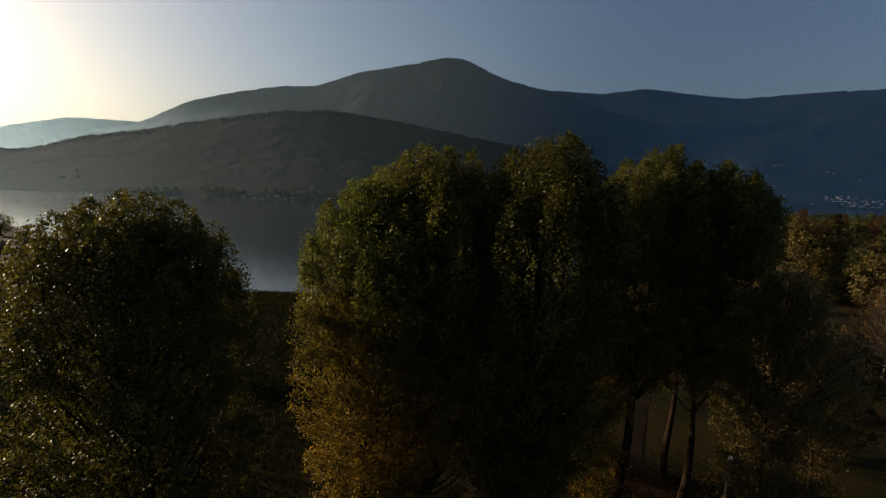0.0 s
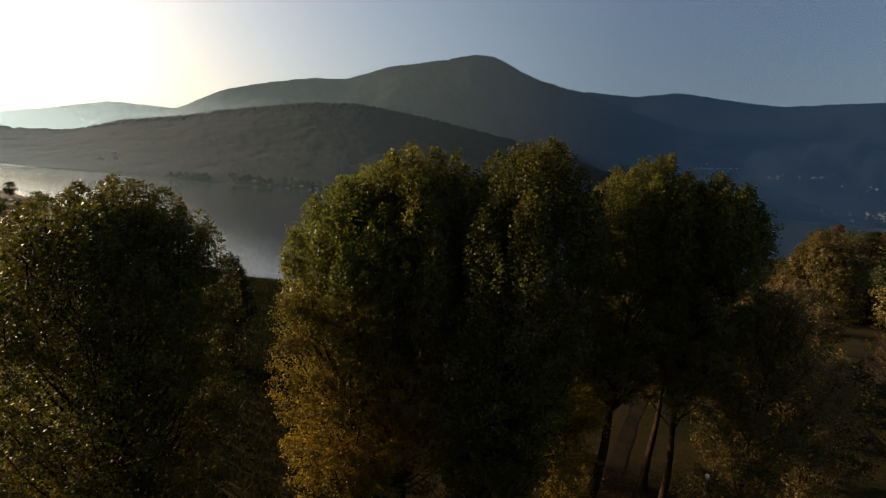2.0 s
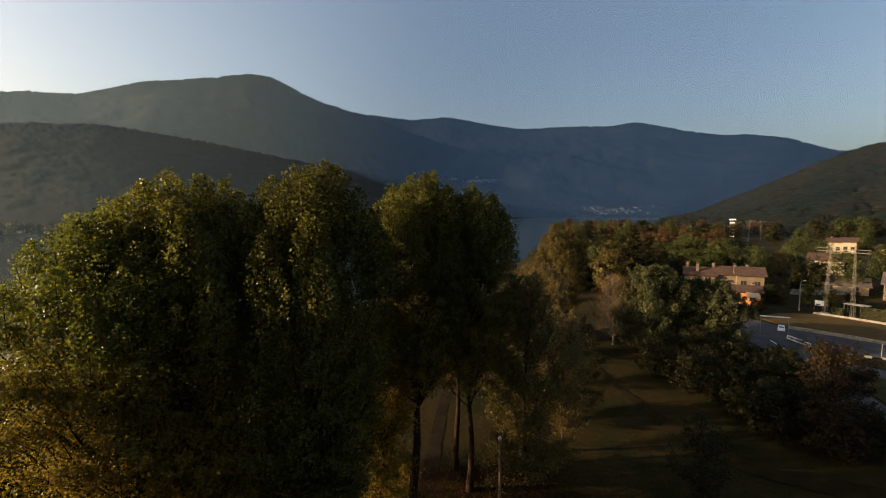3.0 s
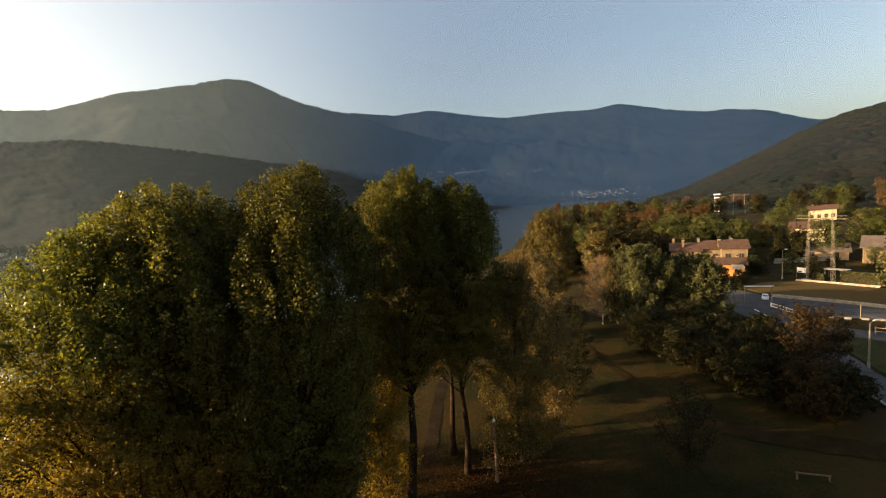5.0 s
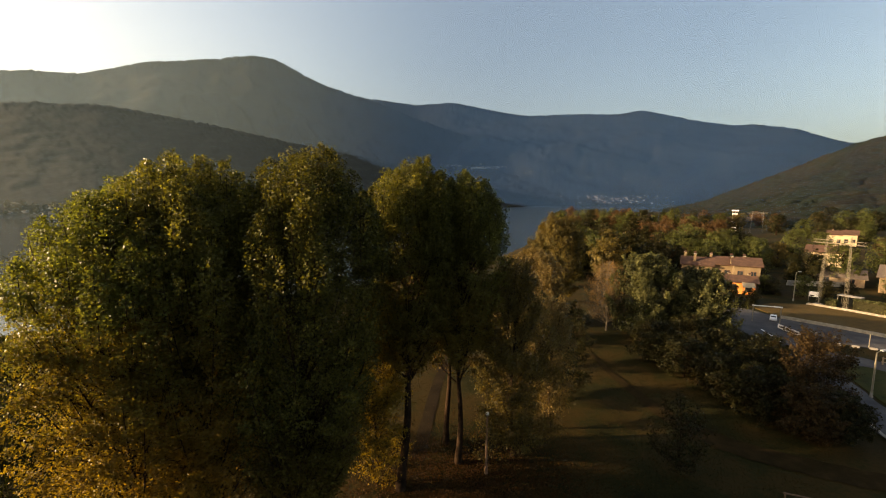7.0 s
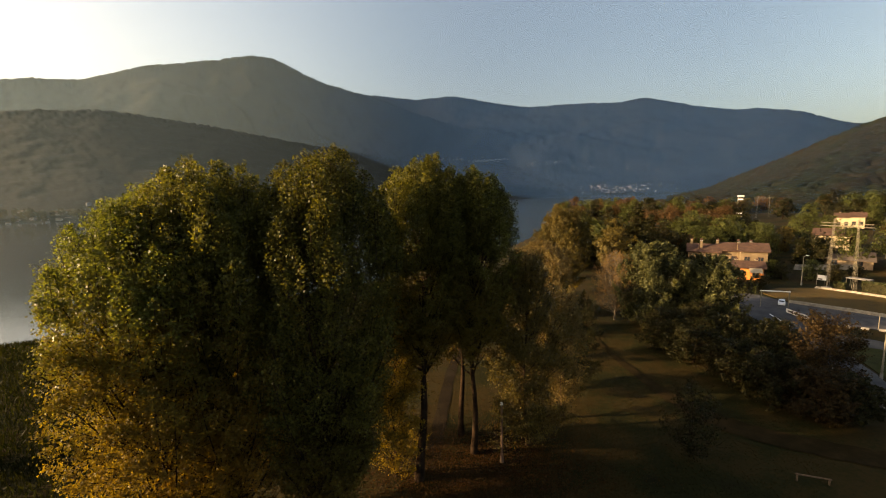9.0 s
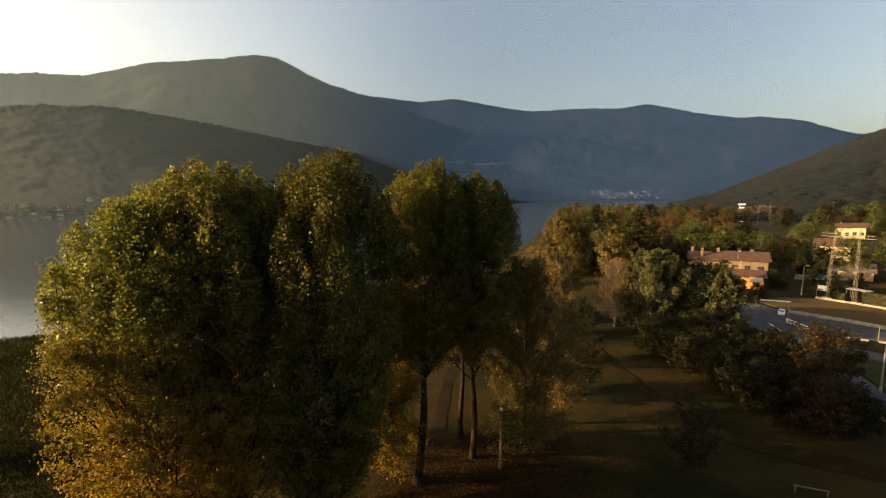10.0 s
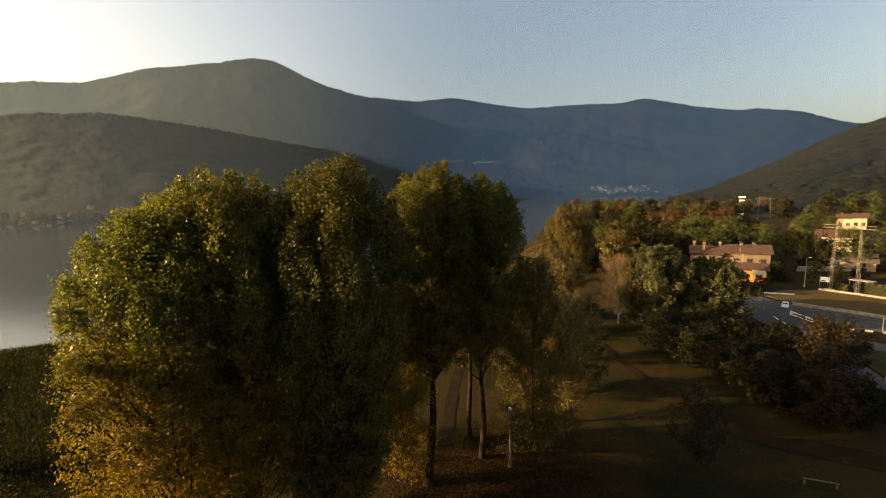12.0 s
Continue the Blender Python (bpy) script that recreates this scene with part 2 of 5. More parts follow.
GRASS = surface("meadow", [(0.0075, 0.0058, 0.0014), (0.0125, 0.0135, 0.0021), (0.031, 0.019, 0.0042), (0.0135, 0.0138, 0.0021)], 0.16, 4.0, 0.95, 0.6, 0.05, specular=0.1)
rings = np.concatenate([[0.02, 1.0], np.geomspace(2.0, 3100.0, 165)])
turns = np.linspace(0, 2 * math.pi, 500)
R, A = np.meshgrid(rings, turns)
gx, gy = 5 + R * np.cos(A), R * np.sin(A)
gv = np.stack([gx, gy, ground_height(gx, gy)], -1).reshape(-1, 3)
gk = np.arange(len(gv)).reshape(R.shape)
gq = np.stack([gk[:-1, :-1], gk[:-1, 1:], gk[1:, 1:], gk[1:, :-1]], -1).reshape(-1, 4)
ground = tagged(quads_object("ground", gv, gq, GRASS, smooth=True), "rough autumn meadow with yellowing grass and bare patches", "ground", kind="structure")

WATER, wnod, wlin, wb = material("lake_water", 0.12, 0.0, 0.5)
wb.inputs["Base Color"].default_value = (0.02, 0.03, 0.035, 1)
bumped(wnod, wlin, wb, noise_node(wnod, wlin, 0.9, 4).outputs[0], 0.25, 0.12)
water = tagged(grid_sheet("water", np.linspace(-1500, 1800, 40), np.linspace(30, 2000, 40), lambda x, y: 0 * x - 1.0, WATER), "calm grey-blue lake with faint ripples", "lake", kind="structure")


def ridge(name, crest, foot, top, mat, label, rough=0.09, fine=0.02, canopy=8.0, lift=0.0, span=None, rows=90, gully=0.2, cover=0.12, spurs=0.28):
    """A mountain side. crest: (azimuth in degrees to the right of ahead, height angle in degrees); foot and top: metres from
    (5, 0) to where it begins to rise and to its crest, each a pair of values for the first and last azimuth, the foot also a table by azimuth."""
    az0, az1 = crest[0][0], crest[-1][0]
    az = np.linspace(az0, az1, span or 420)
    s = np.concatenate([np.linspace(0, 1.03, rows), np.linspace(1.05, 1.25, 5)])
    AZ, S = np.meshgrid(az, s)
    f = (AZ - az0) / (az1 - az0)
    r0, r1 = along(AZ, foot) if len(foot) > 2 else foot[0] + f * (foot[1] - foot[0]), top[0] + f * (top[1] - top[0])
    r = r0 + (r1 - r0) * S
    x, y = 5 + r * np.sin(np.radians(AZ)), r * np.cos(np.radians(AZ))
    crest_line, broad = [np.convolve(np.pad(along(az, crest), w // 2, mode="edge"), np.hanning(w) / np.hanning(w).sum(), "valid") for w in (21, 161)]
    up = np.clip(S, 0, 1) ** 3
    peak = 18 + r1 * np.tan(np.radians(crest_line * up + broad * (1 - up)))
    spur = spurs * fbm(x, y, r1.mean() * 0.3, 3, 12) * np.sin(np.clip(S, 0, 1) * math.pi)
    shape = np.where(S <= 1, 0.62 * S + 0.38 * S * S, 1 - (S - 1) * 1.5) + spur
    z = lift + (peak - lift) * shape
    # ravines that run down the slope
    cut = np.abs(fbm((AZ - az0) * radians(1) * r1, S * r1 * 0.34, r1.mean() * 0.11, 4, 31))
    z += peak * gully * (0.14 - cut) * np.sin(np.clip(S, 0, 1) * math.pi)
    z += (peak * rough) * 2 * fbm(x, y, r1.mean() * 0.12, 4, 3) * np.sin(np.clip(S, 0, 1) * math.pi)
    z += r1 * 0.0035 * fbm(x, y, r1.mean() * 0.02, 4, 15) * np.clip(S * 6, 0, 1)
    z += canopy * (crowns(x, y, canopy * 1.6, 2) - 0.5) * (cover + (1 - cover) * np.exp(-((S - 1) / 0.07) ** 2)) * np.clip(S * 6, 0, 1)
    z += r1 * 0.0007 * (crowns(x, y, r1.mean() * 0.006, 6) + 0.6 * crowns(x, y, r1.mean() * 0.013, 7)) * np.exp(-((S - 1) / 0.03) ** 2)
    verts = np.stack([x, y, z], -1).reshape(-1, 3)
    k = np.arange(len(verts)).reshape(x.shape)
    quads = np.stack([k[:-1, 1:], k[:-1, :-1], k[1:, :-1], k[1:, 1:]], -1).reshape(-1, 4)
    return tagged(quads_object(name, verts, quads, mat, smooth=True), label, "mountain", kind="structure")


# blue cast of distance haze put into the next two base colours
HAZY = forest_material("far_hazy_slope", [(0.004, 0.006, 0.008), (0.007, 0.0095, 0.011), (0.011, 0.013, 0.013)], 0.012, 0.07, 2, 1.3)
HAZE_BLUE = forest_material("haze_blue_slope", [(0.005, 0.0095, 0.016), (0.008, 0.013, 0.02), (0.012, 0.017, 0.023)], 0.006, 0.05, 1.5, 1.2)
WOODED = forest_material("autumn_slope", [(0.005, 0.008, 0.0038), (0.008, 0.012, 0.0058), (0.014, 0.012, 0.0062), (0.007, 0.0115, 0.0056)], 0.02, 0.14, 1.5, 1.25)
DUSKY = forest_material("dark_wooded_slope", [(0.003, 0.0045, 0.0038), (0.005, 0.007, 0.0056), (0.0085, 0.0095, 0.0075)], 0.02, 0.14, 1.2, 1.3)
ridge("mountain_far_west", [(-95, 3.2), (-75, 3.5), (-58, 3.3), (-50, 5.7), (-48, 5.9), (-44, 6.0), (-38, 5.0), (-30, 3)], (1900, 1900), (2950, 2950), HAZE_BLUE, "pale hazy ridge far behind the lake", canopy=6, span=700, rows=40)
ridge("mountain_main", [(-62, 1), (-52, 2.5), (-46, 5), (-43.9, 6.0), (-39.4, 8.6), (-35.2, 10.1), (-29.4, 11.5), (-25.4, 11.9), (-19.7, 14.0), (-12.4, 15.5), (-8.8, 16.3), (-6.5, 16.1), (-1.3, 13.8), (5.2, 12.2), (11, 10.2), (16, 8.6), (24, 6.2), (32, 3.8), (40, 1.2), (48, 0.2)],
      (1400, 1400), (2300, 2300), HAZY, "wooded mountain with a blunt summit above the lake", canopy=6, span=1100, rows=70, gully=0.2)
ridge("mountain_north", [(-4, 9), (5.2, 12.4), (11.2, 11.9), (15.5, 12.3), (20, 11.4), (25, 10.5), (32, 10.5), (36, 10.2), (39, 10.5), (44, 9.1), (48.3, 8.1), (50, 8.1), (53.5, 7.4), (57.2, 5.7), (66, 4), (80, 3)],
      (1420, 1420), (2850, 2850), HAZE_BLUE, "long wooded ridge tinted haze-blue beyond the lake's end", canopy=6, span=900, rows=70, gully=0.15)
ridge("hill_across_lake", [(-85, 2), (-58, 2.0), (-53, 2.4), (-48.5, 4.1), (-43.4, 5.3), (-36.4, 7.2), (-30, 8.6), (-24, 9.2), (-18, 8.7), (-12, 7.9), (-4, 6.5), (4, 5.2), (10, 4.0), (16, 2.4), (22, 1.1), (30, 0.0)],
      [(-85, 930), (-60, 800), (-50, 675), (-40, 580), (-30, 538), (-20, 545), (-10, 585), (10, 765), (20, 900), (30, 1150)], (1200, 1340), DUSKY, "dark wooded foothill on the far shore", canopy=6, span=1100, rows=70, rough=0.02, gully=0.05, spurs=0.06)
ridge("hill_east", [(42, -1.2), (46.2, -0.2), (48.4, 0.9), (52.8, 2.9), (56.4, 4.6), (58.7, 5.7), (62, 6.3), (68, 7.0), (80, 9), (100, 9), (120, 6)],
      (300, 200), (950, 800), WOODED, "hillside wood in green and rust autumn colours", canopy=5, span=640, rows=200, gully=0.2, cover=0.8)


# added sheets that stand in for distance haze: they let light through and scatter what falls on their far side
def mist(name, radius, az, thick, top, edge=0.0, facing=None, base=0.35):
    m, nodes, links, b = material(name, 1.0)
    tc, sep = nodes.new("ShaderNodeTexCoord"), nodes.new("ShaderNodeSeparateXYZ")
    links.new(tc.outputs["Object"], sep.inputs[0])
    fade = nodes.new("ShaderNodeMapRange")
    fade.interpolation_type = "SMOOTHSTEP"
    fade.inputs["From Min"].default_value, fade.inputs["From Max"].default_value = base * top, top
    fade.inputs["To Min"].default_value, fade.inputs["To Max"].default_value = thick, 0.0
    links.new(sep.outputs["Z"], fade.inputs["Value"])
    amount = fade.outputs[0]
    if edge:
        # thins out towards both ends
        turn, ends = nodes.new("ShaderNodeMath"), nodes.new("ShaderNodeMapRange")
        turn.operation = "ARCTAN2"
        links.new(sep.outputs["X"], turn.inputs[0])
        links.new(sep.outputs["Y"], turn.inputs[1])
        away = nodes.new("ShaderNodeMath")
        away.operation = "SUBTRACT"
        links.new(turn.outputs[0], away.inputs[0])
        away.inputs[1].default_value = radians((az[0] + az[1]) / 2)
        size = nodes.new("ShaderNodeMath")
        size.operation = "ABSOLUTE"
        links.new(away.outputs[0], size.inputs[0])
        half = radians((az[1] - az[0]) / 2)
        ends.interpolation_type = "SMOOTHSTEP"
        ends.inputs["From Min"].default_value, ends.inputs["From Max"].default_value = half - radians(edge), half
        ends.inputs["To Min"].default_value, ends.inputs["To Max"].default_value = 1.0, 0.0
        links.new(size.outputs[0], ends.inputs["Value"])
        both = nodes.new("ShaderNodeMath")
        both.operation = "MULTIPLY"
        links.new(amount, both.inputs[0])
        links.new(ends.outputs[0], both.inputs[1])
        amount = both.outputs[0]
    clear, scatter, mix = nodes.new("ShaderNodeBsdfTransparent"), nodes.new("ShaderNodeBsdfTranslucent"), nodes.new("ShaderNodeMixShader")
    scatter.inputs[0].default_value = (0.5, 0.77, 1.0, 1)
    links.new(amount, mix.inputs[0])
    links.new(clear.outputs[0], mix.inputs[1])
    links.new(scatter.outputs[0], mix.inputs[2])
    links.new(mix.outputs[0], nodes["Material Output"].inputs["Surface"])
    A, Z = np.meshgrid(np.radians(np.linspace(az[0], az[1], 110)), np.linspace(-1, top, 8))
    if facing is not None:
        # a level front instead of a ring: its middle stands at that radius
        radius = radius / np.cos(A - radians(facing))
    verts = np.stack([5 + radius * np.sin(A), radius * np.cos(A), Z], -1).reshape(-1, 3)
    k = np.arange(len(verts)).reshape(A.shape)
    quads = np.stack([k[:-1, :-1], k[:-1, 1:], k[1:, 1:], k[1:, :-1]], -1).reshape(-1, 4)
    return tagged(quads_object(name, verts, quads, m, smooth=True), "thin see-through sheet standing in for distance haze", "mist", kind="structure")


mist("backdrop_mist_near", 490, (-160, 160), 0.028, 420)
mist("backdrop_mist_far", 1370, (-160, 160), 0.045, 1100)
# these two are thickest below the sun, to imitate its glow in haze
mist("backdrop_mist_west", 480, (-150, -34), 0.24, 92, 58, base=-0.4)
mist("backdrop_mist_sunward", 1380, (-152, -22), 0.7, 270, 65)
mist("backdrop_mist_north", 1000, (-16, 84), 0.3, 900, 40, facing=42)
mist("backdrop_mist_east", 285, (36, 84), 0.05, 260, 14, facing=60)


# the wooded strip along the far shore
u = np.linspace(-700, 900, 900)
v = np.linspace(0, 1, 46)
U, V = np.meshgrid(u, v)
sx, sy = U - 25 * V, along(U, FAR_SHORE) + 2 + 60 * V
sz = -1.2 + 3.0 * crowns(sx, sy, 9, 21) * (0.4 + 0.6 * cell(np.floor(U / 60), 0 * U, 3)) * np.clip(V * 8, 0, 1) + 7 * V ** 1.3
sk = np.arange(sz.size).reshape(sz.shape)
tagged(quads_object("ground_far_shore", np.stack([sx, sy, sz], -1).reshape(-1, 3), np.stack([sk[:-1, :-1], sk[:-1, 1:], sk[1:, 1:], sk[1:, :-1]], -1).reshape(-1, 4), DUSKY, smooth=True), "dark wooded strip along the far shore", "wood", kind="structure")


# ---- trees ----
def tubes(paths, sides=6):
    """Tapered limbs: each path is a list of (place, radius)."""
    verts, quads = [], []
    for path in paths:
        k0 = len(verts)
        for i, (p, rad) in enumerate(path):
            a, b = path[max(0, i - 1)][0], path[min(len(path) - 1, i + 1)][0]
            d = (b - a).normalized()
            u = d.orthogonal().normalized()
            v = d.cross(u)
            for s in range(sides):
                t = 2 * math.pi * s / sides
                verts.append(p + (u * math.cos(t) + v * math.sin(t)) * rad)
            if i:
                for s in range(sides):
                    a0, a1 = k0 + (i - 1) * sides + s, k0 + (i - 1) * sides + (s + 1) % sides
                    quads.append((a0, a1, a1 + sides, a0 + sides))
    return verts, quads


def leaves(rng, centres, size, flat=0.5, facing=None, wild=0.9):
    """Three-cornered leaf blades, one at each place. facing: the way each leaf's upper side turns, more or less."""
    n = len(centres)
    w = rng.normal(size=(n, 3))
    w[:, 2] += 1.0 - flat
    if facing is not None:
        w = facing + wild * w
    w /= np.linalg.norm(w, axis=1, keepdims=True)
    d = np.cross(w, rng.normal(size=(n, 3)))
    d /= np.linalg.norm(d, axis=1, keepdims=True)
    u = np.cross(d, w)
    s = size * (0.62 + 0.72 * rng.random((n, 1)) ** 1.5)
    verts = np.stack([centres - d * s * 0.58, centres + d * s * 0.34 + u * s * 0.48, centres + d * s * 0.34 - u * s * 0.48], 1)
    return verts.reshape(-1, 3), np.arange(3 * n).reshape(n, 3)


def tree(name, x, y, height, radius, bare, count, size, leaf, label, category="tree", seed=0, lean=(0.0, 0.0), spires=46, spread=0.55, bark=None, girth=0.3, upright=True, fill=1.0, group="", z=0.0, round_top=2.6, waist=0.72, wild=0.85, plumes=0, plume=(0.13, 0.05), gaps=0.0, twigs=True, shoots=0, rise=0.6, lobes=0):
    """A broadleaf tree: trunk, limbs that climb to the crown's outline, and leaves in sprays along them.
    bare: the height below which it has no leaves; lean: how far the crown's middle lies from the foot;
    plumes: leafy shoots that stand out of the outline, each of the length and width given as shares of the crown's height;
    gaps: the share of the crown that is left open in pockets."""
    rng = np.random.default_rng(seed + 11)
    lx, ly = lean
    top = height * 0.72

    def stem(h):
        f = h / height
        return Vector((lx * f + 0.12 * math.sin(h * 0.7 + seed), ly * f + 0.12 * math.cos(h * 0.6 + seed), h))

    def outline(f, phi):
        """The crown's radius at a share of its height, lobed all round."""
        env = radius * (max(0.0, 1 - max(0.0, (f - 0.5) / 0.5) ** round_top)) ** 0.5 * (waist + (1 - waist) * min(1, f / 0.4))
        return env * (1 + 0.1 * math.sin(3 * phi + seed + 3 * f) + 0.08 * math.sin(5 * phi + 2.1 * seed - 5 * f))

    trunk = [(stem(top * i / 9), girth * (1.2 if i == 0 else 1.0) * (1 - 0.8 * i / 9)) for i in range(10)]
    paths, sprays, spans = [], [], []
    for k in range(spires):
        zt = bare + (height - bare) * (0.12 + 0.88 * rng.random() ** 0.8)
        f = (zt - bare) / (height - bare)
        phi = rng.uniform(0, 2 * math.pi)
        rho = outline(f, phi) * math.sqrt(rng.uniform(0.3, 1.0)) * rng.uniform(0.88, 1.04)
        centre = stem(min(zt, height))
        tip = Vector((centre.x + rho * math.cos(phi), centre.y + rho * math.sin(phi), zt))
        z0 = max(bare * rng.uniform(0.8, 1.25), min(top * 0.95, zt - rho * (1.1 if upright else 0.5) - rng.uniform(1.0, 4.5) * height / 20))
        start = stem(max(0.3, z0))
        bend = Vector((start.x + (tip.x - start.x) * 0.72, start.y + (tip.y - start.y) * 0.72, start.z + (zt - start.z) * (0.4 if upright else 0.6)))
        path, n = [], 6
        for i in range(n + 1):
            t = i / n
            path.append((start * (1 - t) ** 2 + bend * 2 * t * (1 - t) + tip * t * t, max(0.012, girth * 0.3 * (1 - t))))
        paths.append(path)
        for j in range(int(7 * fill) + 2):
            t = rng.uniform(0.25, 1.0)
            i = min(n - 1, int(t * n))
            p = path[i][0].lerp(path[i + 1][0], t * n - i)
            if p.z < bare:
                continue
            dz = rng.uniform(0.2, 1.0) if upright else rng.uniform(-0.3, 0.7)
            ang = rng.uniform(0, 2 * math.pi)
            ln = radius * rng.uniform(0.12, 0.34) * (1.15 - 0.6 * t)
            q = p + Vector((math.cos(ang) * ln, math.sin(ang) * ln, dz * ln))
            if twigs:
                paths.append([(p, 0.02), (p.lerp(q, 0.5) + Vector((0, 0, -0.05)), 0.014), (q, 0.006)])
            sprays.append((p, q))
            spans.append(ln + 0.3)
        sprays.append((path[n - 2][0], tip + Vector((0, 0, 0.025 * height if upright else 0.2))))
        spans.append(2.0 if upright else 1.6)
    spans = np.array(spans)
    pick = rng.choice(len(sprays), count, p=spans / spans.sum())
    A0, B0 = np.array([s[0] for s in sprays])[pick], np.array([s[1] for s in sprays])[pick]
    t = rng.uniform(0.05, 1.05, (count, 1))
    puff = spread * (radius / 4) ** 0.5 * (1.15 - 0.75 * t)
    c = A0 + (B0 - A0) * t + rng.normal(size=(count, 3)) * puff * np.array([0.6, 0.6, 0.55])
    if plumes:
        tall, wide = plume[0] * (height - bare), plume[1] * (height - bare)
        bases, axes = [], []
        for k in range(plumes):
            f = 0.05 + 0.93 * rng.random() ** 0.75
            phi = rng.uniform(0, 2 * math.pi)
            rho = outline(f, phi) * rng.uniform(0.55, 0.98)
            middle = stem(bare + (height - bare) * f)
            up = min(0.97, 0.35 + 0.75 * f) if upright else rise
            away = math.sqrt(1 - up * up)
            axis = Vector((math.cos(phi) * away, math.sin(phi) * away, up)) * tall * rng.uniform(0.6, 1.3)
            base = middle + Vector((rho * math.cos(phi), rho * math.sin(phi), 0)) - axis * 0.65
            bases.append(base), axes.append(axis)
            if twigs:
                paths.append([(base, 0.025), (base + axis * 0.5, 0.016), (base + axis * 0.95, 0.006)])
        share = int(count * 0.62)
        pick = rng.integers(0, plumes, share)
        t = rng.random((share, 1)) ** 0.85
        sprigs = np.array(bases)[pick] + np.array(axes)[pick] * t + rng.normal(size=(share, 3)) * wide * (1.05 - 0.8 * t) * np.array([0.7, 0.7, 0.5])
        c = np.concatenate([c[: count - share], sprigs])
    if gaps:
        wave = np.zeros(len(c))
        for k in range(6):
            way = rng.normal(size=3)
            wave += np.sin(c @ (way / np.linalg.norm(way)) * rng.uniform(2.2, 5.5) + rng.uniform(0, 6.28))
        c = c[(wave > np.quantile(wave, gaps)) | (rng.random(len(c)) < 0.12)]
    c = c[(c[:, 2] > max(0.1, bare * 0.8)) & (c[:, 2] < height + 0.3)]
    sizes = np.full((len(c), 1), size)
    # upright lobes, like flames, that make up the crown's top
    for k in range(lobes):
        share, phi = math.sqrt((k + rng.random()) / lobes) * 0.95, k * 2.4 + rng.uniform(-0.4, 0.4)
        f = 0.5 + 0.5 * (1 - share * share) ** (1 / round_top)
        middle = stem(bare + (height - bare) * f)
        tall, wide = height * rng.uniform(0.11, 0.17), radius * rng.uniform(0.15, 0.23)
        base = Vector((middle.x + radius * share * math.cos(phi), middle.y + radius * share * math.sin(phi), middle.z - tall * rng.uniform(0.48, 0.76)))
        paths.append([(base, 0.035), (base + Vector((0, 0, tall * 0.97)), 0.008)])
        n = int(rng.integers(900, 1500))
        t, a = rng.random((n, 1)) ** 1.2, rng.uniform(0, 2 * math.pi, (n, 1))
        r = wide * np.sin(np.clip(0.18 + 0.82 * t, 0, 1) * math.pi) ** 0.7 * np.sqrt(rng.uniform(0.35, 1.0, (n, 1)))
        c = np.concatenate([c, np.array(base) + np.concatenate([r * np.cos(a), r * np.sin(a), tall * t], 1) + rng.normal(size=(n, 3)) * 0.07])
        sizes = np.concatenate([sizes, np.full((n, 1), size * 1.1)])
    # upright leafy shoots that stand out of the crown's top
    for k in range(shoots):
        f, phi, tall = 1 - 0.32 * rng.random() ** 1.6, rng.uniform(0, 2 * math.pi), height * rng.uniform(0.035, 0.075)
        rho, middle = outline(f, phi), stem(bare + (height - bare) * f)
        base = Vector((middle.x + rho * math.cos(phi), middle.y + rho * math.sin(phi), middle.z - 0.15 * tall))
        tip = base + Vector((0.12 * math.cos(phi), 0.12 * math.sin(phi), 1)) * tall
        paths.append([(base, 0.02), (tip, 0.006)])
        n = int(rng.integers(40, 110))
        t = rng.random((n, 1))
        c = np.concatenate([c, np.array(base) + np.array(tip - base) * t + rng.normal(size=(n, 3)) * (0.19 - 0.1 * t)])
        sizes = np.concatenate([sizes, np.full((n, 1), size * 1.15)])
    ob = thing(name, pose(x, y, z), label, category, group)
    v, q = tubes([trunk], 10)
    quads_object("trunk", v, q, bark or BARK, ob, True)
    v, q = tubes(paths, 3)
    quads_object("branching", v, q, bark or BARK, ob, True)["kind"] = "stuff"
    f = np.clip(c[:, 2:3] / height, 0, 1)
    out = c - np.concatenate([lx * f, ly * f, 0 * f + bare + (height - bare) * 0.42], 1)
    out[:, 2] *= radius / (height - bare) * 1.4
    out /= np.linalg.norm(out, axis=1, keepdims=True) + 1e-6
    v, q = leaves(rng, c, sizes, 0.6, out, wild)
    crown = quads_object("crown", v, q, leaf, ob)
    crown["kind"] = "stuff"
    return ob


def conifer(name, x, y, height, radius, count, leaf, label, seed=0, z=0.0, group=""):
    """A cedar or spruce: level boughs in tiers that shorten towards the tip."""
    rng = np.random.default_rng(seed + 91)
    paths, cs = [], []
    for k in range(70):
        h = height * (0.08 + 0.9 * (k / 70))
        ln = radius * (1 - h / height) ** 0.8 * rng.uniform(0.7, 1.1) + 0.15
        a = k * 2.4
        d = Vector((math.cos(a), math.sin(a), -0.12))
        paths.append([(Vector((0, 0, h)), 0.05), (Vector((0, 0, h)) + d * ln, 0.01)])
        m = max(3, int(count / 70 * (ln / radius + 0.2)))
        t = rng.uniform(0.1, 1, (m, 1))
        cs.append(np.array([0, 0, h]) + np.array(d) * ln * t + rng.normal(size=(m, 3)) * np.array([0.35, 0.35, 0.12]) * (ln / 2.5) ** 0.5)
    ob = thing(name, pose(x, y, z), label, "tree", group)
    v, q = tubes([[(Vector((0, 0, height * i / 6)), 0.25 * (1 - i / 6.2)) for i in range(7)]], 8)
    quads_object("trunk", v, q, BARK, ob, True)
    v, q = tubes(paths, 4)
    quads_object("branching", v, q, BARK, ob, True)["kind"] = "stuff"
    v, q = leaves(rng, np.concatenate(cs), 0.35, 0.3)
    quads_object("crown", v, q, leaf, ob)["kind"] = "stuff"
    return ob


